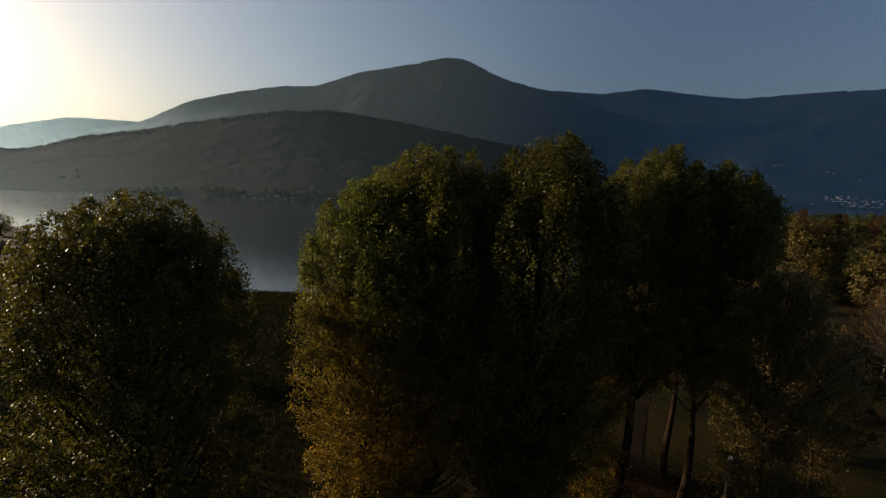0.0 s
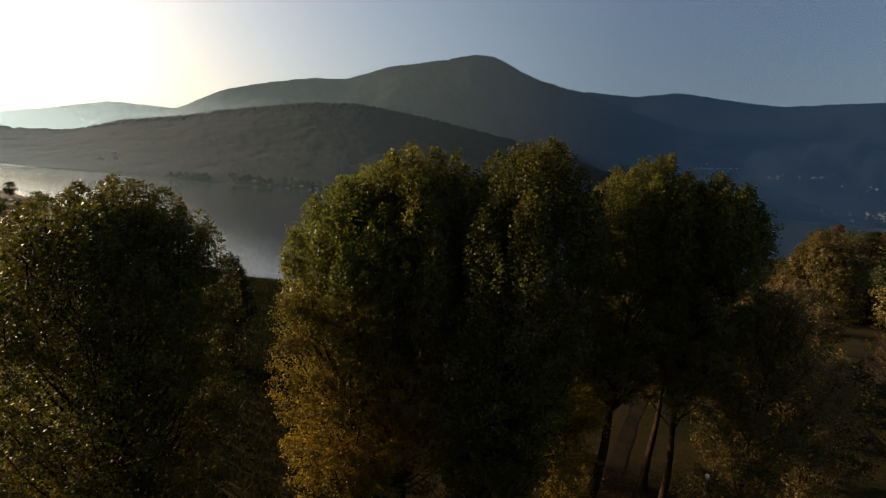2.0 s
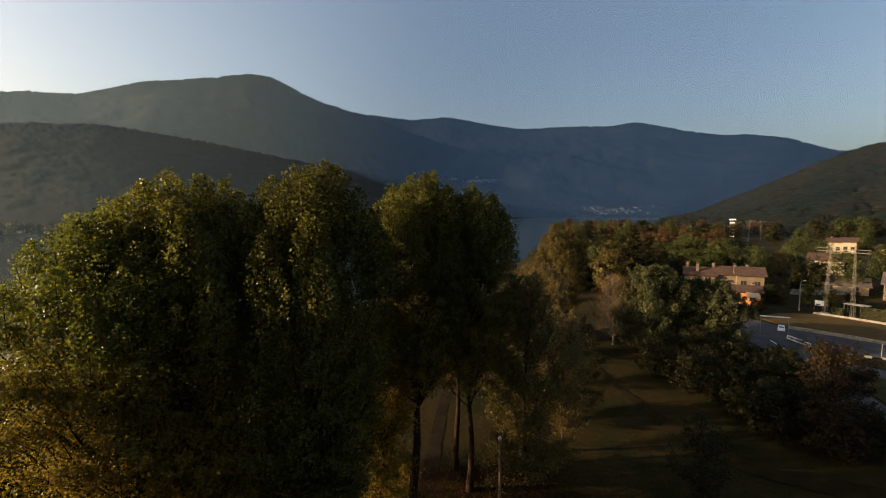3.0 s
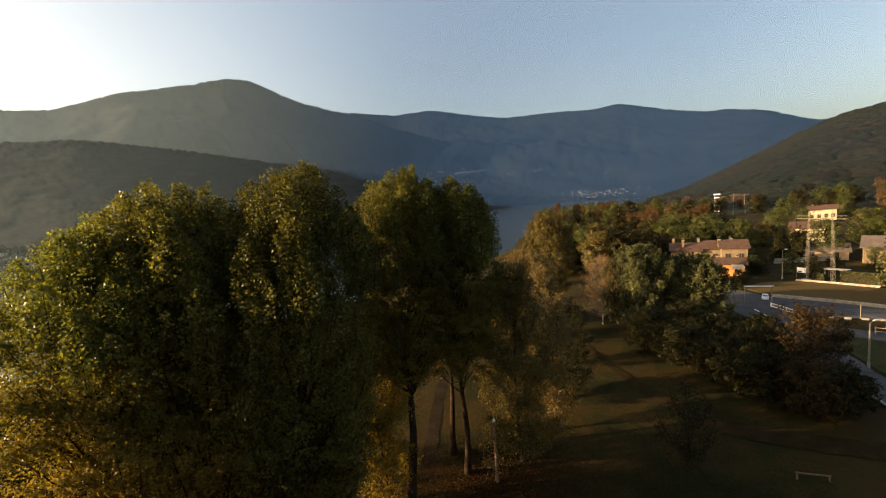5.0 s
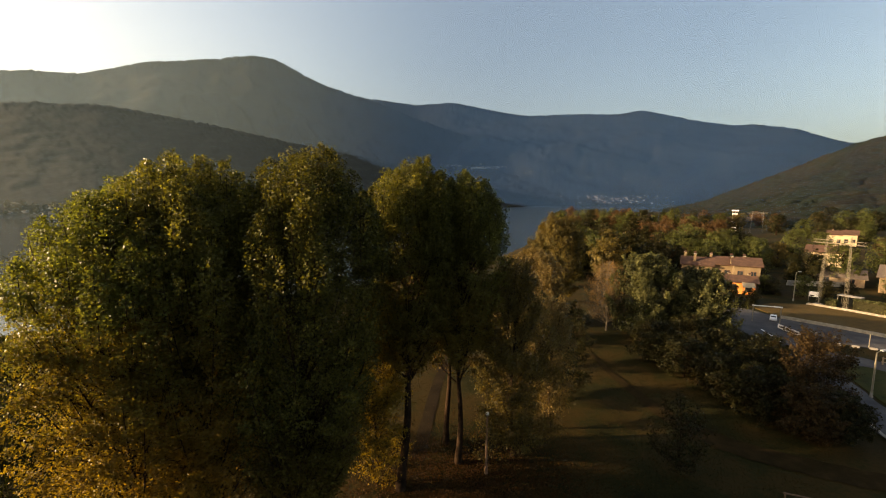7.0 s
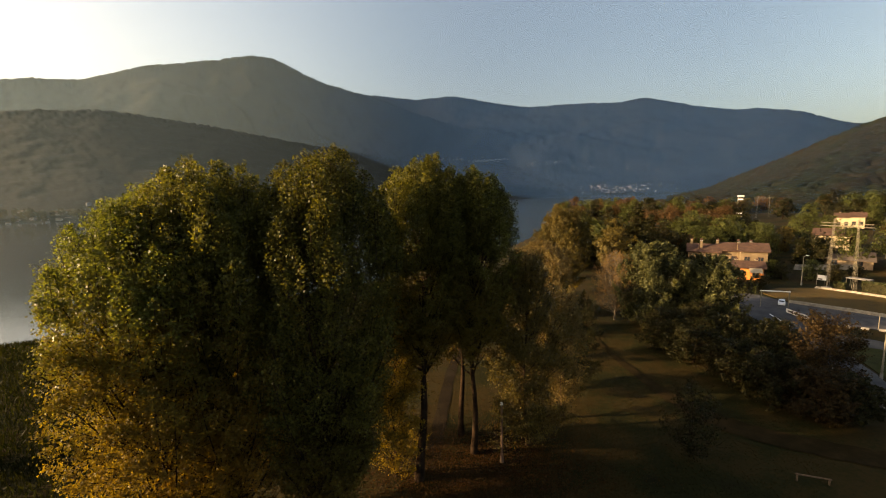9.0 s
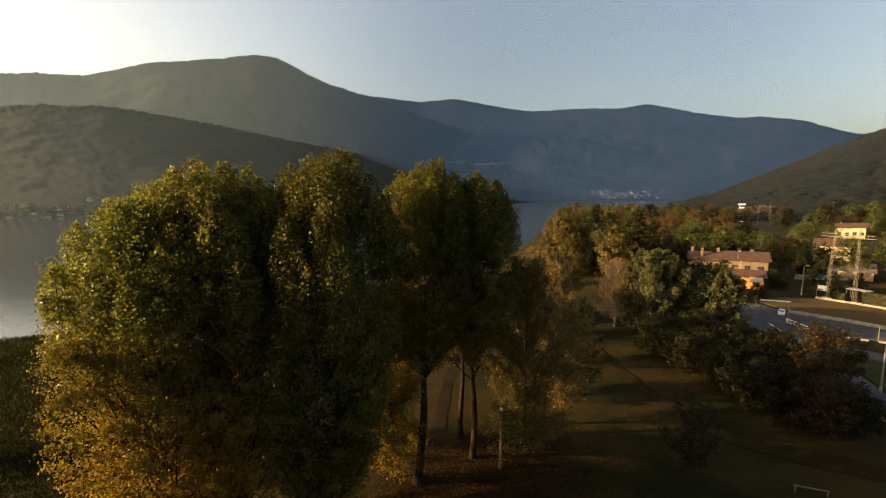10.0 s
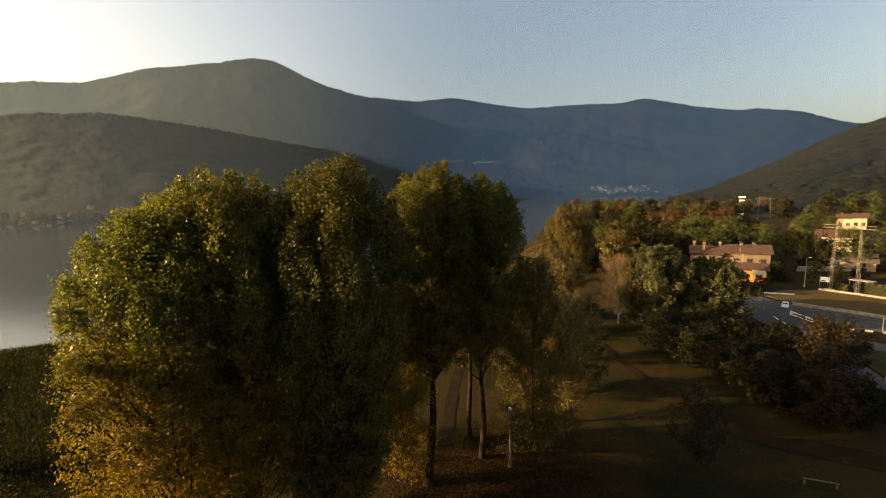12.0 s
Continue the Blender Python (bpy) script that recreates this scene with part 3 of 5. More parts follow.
POPLARS = "poplars on the lake meadow"
TALL = dict(group=POPLARS, fill=1.2, plumes=620, gaps=0.14, plume=(0.06, 0.03), shoots=70, lobes=26, wild=1.7)
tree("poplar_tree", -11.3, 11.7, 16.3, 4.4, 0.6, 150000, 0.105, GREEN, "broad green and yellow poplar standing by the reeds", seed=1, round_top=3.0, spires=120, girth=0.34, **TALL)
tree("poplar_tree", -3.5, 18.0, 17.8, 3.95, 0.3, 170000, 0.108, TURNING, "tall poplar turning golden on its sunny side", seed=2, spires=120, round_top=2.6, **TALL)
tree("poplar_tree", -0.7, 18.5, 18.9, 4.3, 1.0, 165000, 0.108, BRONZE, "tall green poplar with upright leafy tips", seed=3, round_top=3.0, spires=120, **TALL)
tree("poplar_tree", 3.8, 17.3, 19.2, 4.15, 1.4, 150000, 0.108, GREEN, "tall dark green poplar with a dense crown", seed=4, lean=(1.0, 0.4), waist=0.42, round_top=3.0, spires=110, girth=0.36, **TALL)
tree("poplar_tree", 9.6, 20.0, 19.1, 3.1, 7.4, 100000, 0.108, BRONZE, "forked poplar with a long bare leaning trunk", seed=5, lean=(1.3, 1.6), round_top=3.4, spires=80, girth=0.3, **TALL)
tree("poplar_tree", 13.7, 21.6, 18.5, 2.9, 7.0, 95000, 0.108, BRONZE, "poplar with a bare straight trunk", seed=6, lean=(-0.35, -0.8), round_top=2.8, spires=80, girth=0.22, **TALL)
tree("poplar_tree", 13.6, 24.2, 13.5, 2.0, 7.0, 14000, 0.15, GREEN, "bare-trunked poplar behind the foremost ones", seed=17, spires=40, girth=0.24, group=POPLARS)
YOUNG = "young trees under the poplars"
tree("young_tree", 8.1, 20.9, 12.4, 1.95, 0.4, 40000, 0.11, GOLD, "slim young tree with yellow-green leaves", seed=7, spires=50, group=YOUNG, girth=0.1, fill=1.5, plumes=90, gaps=0.15, waist=0.85)
tree("young_tree", 17.5, 21.6, 13.8, 2.8, 0.25, 64000, 0.11, AMBER, "young olive-gold tree on the grass beside a lamp", seed=8, spires=60, group=YOUNG, girth=0.12, fill=1.5, plumes=160, gaps=0.1, round_top=1.7, waist=0.95)
tree("young_tree", 21.9, 24.3, 10.6, 1.8, 0.6, 22000, 0.11, STRAW, "pale yellow young tree at the meadow's edge", seed=9, spires=40, group=YOUNG, girth=0.12, fill=1.5, plumes=80, round_top=1.8)
tree("young_tree", 24.8, 28.6, 9.6, 3.3, 0.3, 26000, 0.13, DARK, "low dark young tree with loose twigs", seed=10, spires=40, group=YOUNG, girth=0.12, fill=1.5, plumes=60)
tree("willow_tree", 33.5, 50.5, 10.5, 5.2, 0.6, 50000, 0.19, STRAW, "rounded pale yellow willow at the lake's edge", seed=11, spires=60, upright=False, girth=0.3, plumes=170, plume=(0.2, 0.045), gaps=0.1, rise=-0.7, spread=0.4, wild=0.7)
tree("poplar_tree", 43.0, 61.0, 15.5, 5.0, 1.0, 50000, 0.21, AMBER, "golden poplar above the shore willows", seed=12, spires=60, group=POPLARS, plumes=170, plume=(0.12, 0.045), gaps=0.1, round_top=2.4, spread=0.4, wild=0.7)
tree("willow_tree", 28.0, 44.0, 8.5, 3.4, 0.5, 26000, 0.16, STRAW, "straw-coloured willow beside the shore", seed=13, spires=40, upright=False, plumes=80, plume=(0.16, 0.07), gaps=0.2)
tree("willow_tree", 26.7, 35.4, 11.0, 2.4, 0.5, 24000, 0.14, STRAW, "slender straw-coloured willow on the meadow", seed=19, spires=40, upright=False, rise=0.85, plumes=90, plume=(0.14, 0.06), gaps=0.15)
tree("birch_tree", 41.7, 45.1, 9.6, 3.3, 1.2, 14000, 0.09, BIRCH, "nearly bare birch with pale rusty leaves", seed=14, spires=90, bark=PALE_BARK, girth=0.13, round_top=2.0, fill=1.4, plumes=110, plume=(0.12, 0.05), waist=0.85)
ROUND = dict(upright=False, rise=0.92, girth=0.35, plumes=210, plume=(0.17, 0.042), gaps=0.12, waist=0.9)
tree("plane_tree", 45.9, 43.0, 10.8, 5.1, 0.3, 70000, 0.19, OLIVE, "large rounded green tree beside the car park", seed=15, spires=70, round_top=2.0, **ROUND)
tree("plane_tree", 52.2, 40.2, 9.0, 4.7, 0.3, 62000, 0.19, OLIVE, "rounded green tree beside the car park entrance", seed=16, spires=70, round_top=2.0, **ROUND)
SHRUBS = "shrubs along the path"
for i, (sx, sy, sh, sr, lf) in enumerate([(40.2, 34.0, 4.6, 3.0, DARK), (40.2, 29.8, 4.5, 3.0, DARK), (46.0, 35.0, 4.6, 3.2, DARK), (39.6, 25.0, 4.4, 2.9, DARK), (45.2, 30.0, 4.6, 3.2, DARK), (48.6, 28.0, 4.2, 2.9, DARK), (39.5, 21.2, 4.5, 2.7, DARK), (44.2, 25.4, 5.0, 2.9, DARK), (45.0, 21.6, 7.2, 2.9, BRUSH), (40.0, 18.2, 4.4, 2.5, BRUSH), (42.5, 17.6, 3.6, 2.0, DARK)]):
    tree("shrub", sx, sy, sh, sr, 0.12, 12000, 0.16, lf, "dense dark shrub at the meadow's edge" if lf is DARK else "brownish autumn shrub beside the lane", "shrub", seed=30 + i, spires=44, upright=False, girth=0.1, group=SHRUBS, fill=1.4, plumes=70, plume=(0.25, 0.08))
tree("bare_shrub", 27.4, 17.3, 5.6, 2.2, 0.3, 2600, 0.13, DARK, "thin dark shrub with loose twigs on the grass", "shrub", seed=45, spires=36, girth=0.06, waist=0.9)
tree("shore_tree", -20.4, 29.6, 10.4, 2.3, 0.4, 14000, 0.16, DARK, "dark tree among the reeds behind the broad poplar", seed=46, spires=44, upright=False)

# woods: a few trees are built, then copied
WOODS = "trees of the wood behind the houses"


def wood_kinds(count, size, x0, y0, seed):
    """Four trees of different foliage, to be copied."""
    made = []
    for k, (h, r, leaf, label) in enumerate([(9.5, 4.2, DARK, "dark green tree in the wood behind the houses"), (10.5, 4.6, WOODLAND, "olive green tree in the wood behind the houses"), (10.0, 4.6, RUST, "rust brown autumn tree in the wood behind the houses"), (9.0, 3.8, AMBER, "yellowing tree in the wood behind the houses")]):
        made.append(tree("woodland_tree", x0 + 5 * k, y0 - 3 * (k % 2), h, r, 0.4, count, size, leaf, label, seed=seed + k, spires=26, upright=False, group=WOODS, fill=0.7, wild=0.5, spread=0.7, plumes=46, plume=(0.2, 0.1), round_top=2.0, twigs=False))
    return made


KINDS = wood_kinds(4600, 0.34, 97, 95, 60)
FAR_KINDS = wood_kinds(1700, 0.6, 190, 172, 70)


def rise_at(x, y):
    return float(ground_height(np.array([float(x)]), np.array([float(y)]))[0])


for ob in KINDS + FAR_KINDS:
    ob.location.z = rise_at(ob.location.x, ob.location.y) - 0.1
rng = np.random.default_rng(5)


def plant(count, az, dist, weights, scale=(0.8, 1.25), clear=(), kinds=KINDS):
    for k in range(count):
        a, r = radians(rng.uniform(*az)), rng.uniform(dist[0] ** 0.7, dist[1] ** 0.7) ** (1 / 0.7)
        x, y = 5 + r * math.sin(a), r * math.cos(a)
        kind, s, turn = rng.choice(4, p=weights), rng.uniform(*scale), rng.uniform(0, 360)
        if into_lake(np.array([x]), np.array([y]))[0] > -4 or any((x - cx) ** 2 + (y - cy) ** 2 < cr * cr for cx, cy, cr in clear):
            continue
        copy_thing(kinds[kind], pose(x, y, rise_at(x, y) - 0.15, 0, 0, turn) @ Matrix.Diagonal((s, s, s * rng.uniform(0.85, 1.15), 1)))


OPEN = [(118.5, 71, 9), (112, 66, 6), (182, 102, 13), (171, 95, 10), (158, 88, 8), (145, 81, 7), (113, 52, 8), (105, 66, 5), (216, 166, 10), (206, 158, 8), (84, 66, 13), (100, 57, 9), (102, 62, 7), (90, 48, 14), (80, 38, 16), (104, 50, 8), (95, 57, 6), (146, 111, 12), (162, 123, 13), (178, 136, 14), (194, 148, 14)]
plant(105, (33, 70), (122, 230), (0.36, 0.54, 0.05, 0.05), (0.62, 0.95), clear=OPEN)
plant(32, (37, 50), (112, 165), (0.5, 0.35, 0.08, 0.07), (0.65, 0.95), clear=OPEN)
plant(16, (30.5, 38), (95, 140), (0.6, 0.3, 0.0, 0.1), (0.85, 1.15), clear=OPEN)
plant(95, (30, 66), (230, 400), (0.3, 0.36, 0.3, 0.04), (0.75, 1.15), clear=OPEN, kinds=FAR_KINDS)
plant(16, (-66, -46), (190, 260), (0.6, 0.25, 0.05, 0.1), (0.45, 0.75), kinds=FAR_KINDS)
plant(26, (-74, -48), (90, 190), (0.7, 0.2, 0.0, 0.1), (0.5, 0.8), kinds=FAR_KINDS)
plant(26, (15, 22.6), (850, 910), (0.5, 0.4, 0.05, 0.05), (0.9, 1.5), kinds=FAR_KINDS)
wr = np.random.default_rng(31)
wx = np.concatenate([wr.uniform(-430, -60, 110), wr.uniform(284, 348, 34)])
wy = along(wx, FAR_SHORE) + 6 + 40 * wr.random(144) ** 1.5
wh = np.concatenate([wr.uniform(4, 10, 110), wr.uniform(11, 20, 34)])
pick = np.repeat(np.arange(144), 420)
ball = wr.normal(size=(len(pick), 3))
ball *= (0.35 + 0.65 * wr.random((len(pick), 1))) / np.linalg.norm(ball, axis=1, keepdims=True)
far_leaves = np.stack([wx[pick], wy[pick], 0.1 * (wy - along(wx, FAR_SHORE))[pick] - 0.5 + 0.5 * wh[pick]], -1) + ball * np.stack([0.42 * wh, 0.42 * wh, 0.55 * wh], -1)[pick]
wv, wq = leaves(wr, far_leaves, 1.0)
tagged(quads_object("shore_wood", wv, wq, DARK), "dark trees in a row along the far shore", "wood", kind="stuff")
plant(20, (28, 40), (128, 200), (0.6, 0.3, 0.0, 0.1), (0.35, 0.6), clear=OPEN)
for tx, ty, ts, tk in ((47, 73, 0.6, 1), (51, 80, 0.55, 0), (54, 86, 0.6, 1), (58, 93, 0.6, 0), (62, 100, 0.65, 1), (66, 108, 0.65, 0), (71, 117, 0.7, 1), (76, 128, 0.7, 0)):
    copy_thing(KINDS[tk], pose(tx, ty, rise_at(tx, ty) - 0.1, 0, 0, 50 * tx) @ Matrix.Scale(ts, 4))
conifer("cedar_tree", 72, 79, 15.0, 6.0, 11000, DARK, "dark spreading cedar beside the houses", 1)
conifer("cedar_tree", 79, 83, 12.0, 5.0, 8000, DARK, "dark cedar in front of the wood", 2)


# ---- the car park, the road and the houses ----
K = 1.5  # the plan is drawn at 1 : 1.5; things of known size are built full size and set into it at 1 / K
ASPHALT = surface("asphalt", [(0.04, 0.042, 0.046), (0.06, 0.06, 0.063), (0.085, 0.083, 0.08)], 0.5, 40, 0.95, 0.4, 0.01, specular=0.08)
GRAVEL = surface("gravel", [(0.011, 0.008, 0.005), (0.018, 0.013, 0.008), (0.028, 0.02, 0.012)], 0.6, 30, 0.95, 0.6, 0.02, specular=0.03)
STONE = surface("pale_stone", [(0.15, 0.13, 0.1), (0.24, 0.21, 0.165), (0.34, 0.3, 0.24)], 1.5, 18, 0.9, 0.6, 0.03)
PLASTER = surface("ochre_plaster", [(0.115, 0.08, 0.045), (0.165, 0.12, 0.07)], 0.8, 20, 0.9, 0.2, 0.01)
ORANGE = surface("orange_plaster", [(0.5, 0.17, 0.04), (0.58, 0.22, 0.06)], 0.8, 20, 0.9, 0.2, 0.01)
CREAM = surface("cream_plaster", [(0.27, 0.22, 0.14), (0.36, 0.295, 0.195)], 0.8, 20, 0.9, 0.2, 0.01)
WHITE = surface("white_paint", [(0.68, 0.66, 0.62), (0.8, 0.78, 0.74)], 1.0, 25, 0.6, 0.1, 0.004)
TILES = surface("roof_tiles", [(0.034, 0.016, 0.010), (0.056, 0.027, 0.016), (0.08, 0.041, 0.025)], 1.2, 9, 0.9, 0.9, 0.05)
SLATE = surface("grey_roof", [(0.05, 0.04, 0.033), (0.085, 0.066, 0.054)], 0.8, 12, 0.9, 0.7, 0.04)
STEEL = surface("galvanised_steel", [(0.13, 0.115, 0.085), (0.2, 0.175, 0.125)], 2.0, 30, 0.55, 0.1, 0.002, metallic=0.2)
WOOD = surface("weathered_wood", [(0.16, 0.11, 0.07), (0.3, 0.22, 0.14)], 2.5, 30, 0.9, 0.6, 0.01)
CONCRETE = surface("concrete", [(0.17, 0.155, 0.135), (0.28, 0.26, 0.23)], 1.5, 30, 0.9, 0.3, 0.01)
RUBBER = surface("rubber", [(0.015, 0.015, 0.015), (0.03, 0.03, 0.03)], 5, 40, 0.85, 0.2, 0.004)
CLOTH = surface("white_cloth", [(0.6, 0.58, 0.54), (0.75, 0.73, 0.68)], 3, 40, 0.9, 0.3, 0.01)
SHUTTER = surface("brown_shutter", [(0.09, 0.05, 0.03), (0.14, 0.08, 0.045)], 3, 30, 0.7, 0.2, 0.005)
GLASS, gn, gl, gb = material("window_glass", 0.06, 0.0, 0.6)
gb.inputs["Base Color"].default_value = (0.02, 0.025, 0.03, 1)
LAMPGLASS, ln_, ll_, lb_ = material("opal_glass", 0.3, 0.0, 0.5)
lb_.inputs["Base Color"].default_value = (0.5, 0.49, 0.45, 1)
CARWHITE, cn_, cl_, cb_ = material("white_car_paint", 0.25, 0.0, 0.5)
cb_.inputs["Base Color"].default_value = (0.75, 0.75, 0.74, 1)
cb_.inputs["Coat Weight"].default_value = 0.6
CARDARK, dn_, dl_, db_ = material("dark_car_paint", 0.25, 0.0, 0.5)
db_.inputs["Base Color"].default_value = (0.02, 0.022, 0.028, 1)
db_.inputs["Coat Weight"].default_value = 0.6


def flat_area(name, outline, z, mat, label, category):
    bm = bmesh.new()
    face = bm.faces.new([bm.verts.new((x, y, z)) for x, y in outline])
    r = bmesh.ops.extrude_face_region(bm, geom=[face])
    bmesh.ops.translate(bm, verts=[v for v in r["geom"] if isinstance(v, bmesh.types.BMVert)], vec=(0, 0, -0.4))
    bmesh.ops.recalc_face_normals(bm, faces=bm.faces)
    return tagged(part(name, bm, mat, None), label, category, kind="structure")


flat_area("road_car_park", [(56.5, 31), (59, 38), (62.5, 46), (67, 53), (72, 50), (71.8, 44.5), (75, 37.5), (77, 31.5), (80, 25), (83, 17), (77, 17), (73, 24), (70.5, 29.5), (67.5, 34.0), (64.5, 35.2), (61.5, 32.2), (62.6, 30.5), (58.5, 28.5)], 0.09, ASPHALT, "worn grey asphalt car park beside the meadow", "car park")
strip("road_lower", [(60.3, 31.5), (62.6, 28.6), (64.5, 24), (67, 17), (70, 8)], 1.7, 0.12, ASPHALT, label="narrow grey asphalt road past the car park", category="road")
strip("road_lane", [(61.5, 34.5), (57.4, 29.6), (52.7, 23.7), (47.6, 16.6), (43.8, 11.9), (39, 6.5), (33, -1)], 1.5, 0.10, ASPHALT, label="narrow asphalt lane that skirts the shrubs", category="road")
strip("pavement_kerb", [(52.0, 25.5), (48.4, 20.0), (44.8, 15.1), (42.7, 12.9), (37.8, 7.4)], 0.12, 0.16, STONE, label="pale kerb along the lane's edge", category="kerb")
strip("road_marking", [(60.5, 35.5), (62.0, 38.0), (63.4, 40.5)], 0.09, 0.096, WHITE, steps=3, label="worn white line painted on the asphalt", category="marking")
LAWN = surface("mown_grass", [(0.016, 0.018, 0.005), (0.026, 0.03, 0.007), (0.04, 0.034, 0.009)], 0.5, 12, 0.95, 0.5, 0.03, specular=0.1)
DRY = surface("dry_grass", [(0.05, 0.034, 0.012), (0.075, 0.048, 0.015), (0.045, 0.036, 0.012)], 0.35, 12, 0.95, 0.5, 0.03, specular=0.1)
flat_area("ground_verge", [(60.6, 30.8), (62.6, 25.6), (65.0, 18.2), (68.0, 9), (50, 7), (46.4, 11.0), (50.0, 16.6), (55.0, 23.6), (58.6, 28.6)], 0.085, LAWN, "green mown verge between the lane and the road", "grass")
flat_area("ground_terrace", [(72.4, 45), (75.6, 38), (77.6, 32.5), (80.8, 25), (92, 27), (88.4, 39.8), (86.8, 45.4), (85.1, 49.9), (80, 52), (74, 50.8)], 0.1, DRY, "dry yellowing grass bank behind the car park wall", "grass")
TRACK = surface("trodden_earth", [(0.012, 0.009, 0.0035), (0.02, 0.0135, 0.0055), (0.034, 0.022, 0.009)], 0.8, 14, 0.95, 0.5, 0.02, specular=0.03)
strip("footpath_shrubs", [(35.2, 40), (33.6, 34), (32.7, 27.6), (32.5, 24), (33.0, 20.4), (35.0, 17.4), (38.0, 14.6), (40.8, 12.4)], 1.15, 0.05, TRACK, taper=34, label="trodden earth track past the shrubs", category="path")
wall_stub = [(53.5, 20.4), (53.4, 18.8), (52.6, 17.2)]
strip("footpath", [(4.5, 10), (7.4, 16.0), (10.6, 21.5), (12.6, 27), (16.5, 37), (22, 47)], 0.5, 0.045, GRAVEL, label="trodden gravel footpath between the poplars", category="path")


def wall_of_stones(name, line, height, thick, z, label):
    bm, rr = bmesh.new(), random.Random(4)
    for (ax, ay), (bx, by) in zip(line[:-1], line[1:]):
        length = math.hypot(bx - ax, by - ay)
        n = max(1, round(length / 0.55))
        turn = math.atan2(by - ay, bx - ax)
        for i in range(n):
            for course in range(2):
                t = (i + 0.5 + 0.25 * course) / n
                m = Matrix.Translation((ax + (bx - ax) * t, ay + (by - ay) * t, z + height * (0.25 + 0.5 * course))) @ Matrix.Rotation(turn + rr.uniform(-0.06, 0.06), 4, "Z")
                r = bmesh.ops.create_cube(bm, size=1.0, matrix=m @ Matrix.Diagonal((length / n * 0.97, thick * rr.uniform(0.85, 1.1), height * 0.5 * rr.uniform(0.88, 1.06), 1)))
    bmesh.ops.bevel(bm, geom=bm.edges[:], offset=0.03, segments=1, affect="EDGES")
    return tagged(part(name, bm, STONE, None), label, "wall", kind="structure")


wall_of_stones("wall_car_park", [(71.7, 44.2), (75, 37.5), (76.8, 32.2), (80, 25), (82, 20)], 0.5, 0.4, 0.02, "low pale stone wall behind the car park")
wall_of_stones("wall_terrace", [(85.3, 50.0), (87.0, 45.5), (88.6, 40.0)], 0.36, 0.22, 0.05, "low white wall under the clipped hedge")
wall_of_stones("wall_verge", wall_stub, 0.3, 0.25, 0.05, "low pale stone edging on the verge")
wall_of_stones("wall_garden", [(98.7, 63.4), (104, 61.2), (109.4, 59.0)], 1.1, 0.25, 0.1, "pale garden wall before the villas")


def block(x, y, turn, size, mat, name, label, category, group=""):
    bm = box(bmesh.new(), -size[0] / 2, -size[1] / 2, 0, size[0] / 2, size[1] / 2, size[2], 0.04)
    ob = part(name, bm, mat, None)
    ob.matrix_basis = pose(x, y, 0.09, 0, 0, turn)
    return tagged(ob, label, category, group)


for bx, by in ((68.7, 37.4), (66.5, 33.2), (67.7, 32.0), (68.9, 30.9), (69.9, 29.8), (71.0, 28.4)):
    block(bx, by, -48, (0.7, 0.3, 0.25), CONCRETE, "concrete_barrier", "white concrete block along the car park verge", "barrier", "white blocks")


def lattice(bm, foot, head, w0, w1, bays, rad=0.024):
    """A four-cornered lattice mast between two places, with its bracing."""
    foot, head = Vector(foot), Vector(head)
    rings = []
    for i in range(bays + 1):
        t = i / bays
        c, w = foot.lerp(head, t), w0 + (w1 - w0) * t
        rings.append([c + Vector((sx * w, sy * w, 0)) for sx, sy in ((-1, -1), (1, -1), (1, 1), (-1, 1))])
    for k in range(4):
        rod(bm, rings[0][k], rings[-1][k], rad, rad, 4)
    for a, b in zip(rings[:-1], rings[1:]):
        for k in range(4):
            rod(bm, a[k], b[(k + 1) % 4], rad * 0.6, sides=3)
            rod(bm, a[(k + 1) % 4], b[k], rad * 0.6, sides=3)
            rod(bm, b[k], b[(k + 1) % 4], rad * 0.6, sides=3)
    return bm


def portal_pylon(x, y, z, turn, height, gap, label):
    ob = thing("power_pylon", pose(x, y, z, 0, 0, turn), label, "pylon", "power pylons")
    for s in (-1, 1):
        leg = part("leg", lattice(bmesh.new(), (s * gap / 2, 0, 0), (s * gap / 2 * 0.86, 0, height), 0.25, 0.08, 12, 0.013), STEEL, ob)
        part("footing", box(bmesh.new(), s * gap / 2 - 0.55, -0.55, -0.3, s * gap / 2 + 0.55, 0.55, 0.15, 0.03), CONCRETE, leg, "square concrete footing")
    bm = bmesh.new()
    w = gap / 2 + 1.7
    for dy in (-0.25, 0.25):
        rod(bm, (-w, dy, height - 1.3), (w, dy, height - 1.3), 0.04, sides=4)
        rod(bm, (-w, dy * 0.5, height - 0.8), (w, dy * 0.5, height - 0.8), 0.035, sides=4)
    for i in range(12):
        rod(bm, (-w + 2 * w * i / 12, 0.25, height - 1.3), (-w + 2 * w * (i + 1) / 12, -0.25, height - 0.8), 0.02, sides=3)
    part("crossbeam", bm, STEEL, ob)
    for ix in (-w, 0, w):
        bm = bmesh.new()
        for k in range(6):
            rod(bm, (ix, 0, height - 1.4 - 0.2 * k), (ix, 0, height - 1.5 - 0.2 * k), 0.11, 0.05, 8)
        part("insulator", bm, CARDARK, ob, "dark glass insulator string")
    return ob


portal_pylon(87.3, 47.5, 0.1, -86, 12.1, 3.9, "lattice steel power pylon behind the terrace wall")
portal_pylon(216, 166, rise_at(216, 166) - 0.2, -45, 13.0 - rise_at(216, 166), 5.2, "distant lattice power pylon among rusty trees")


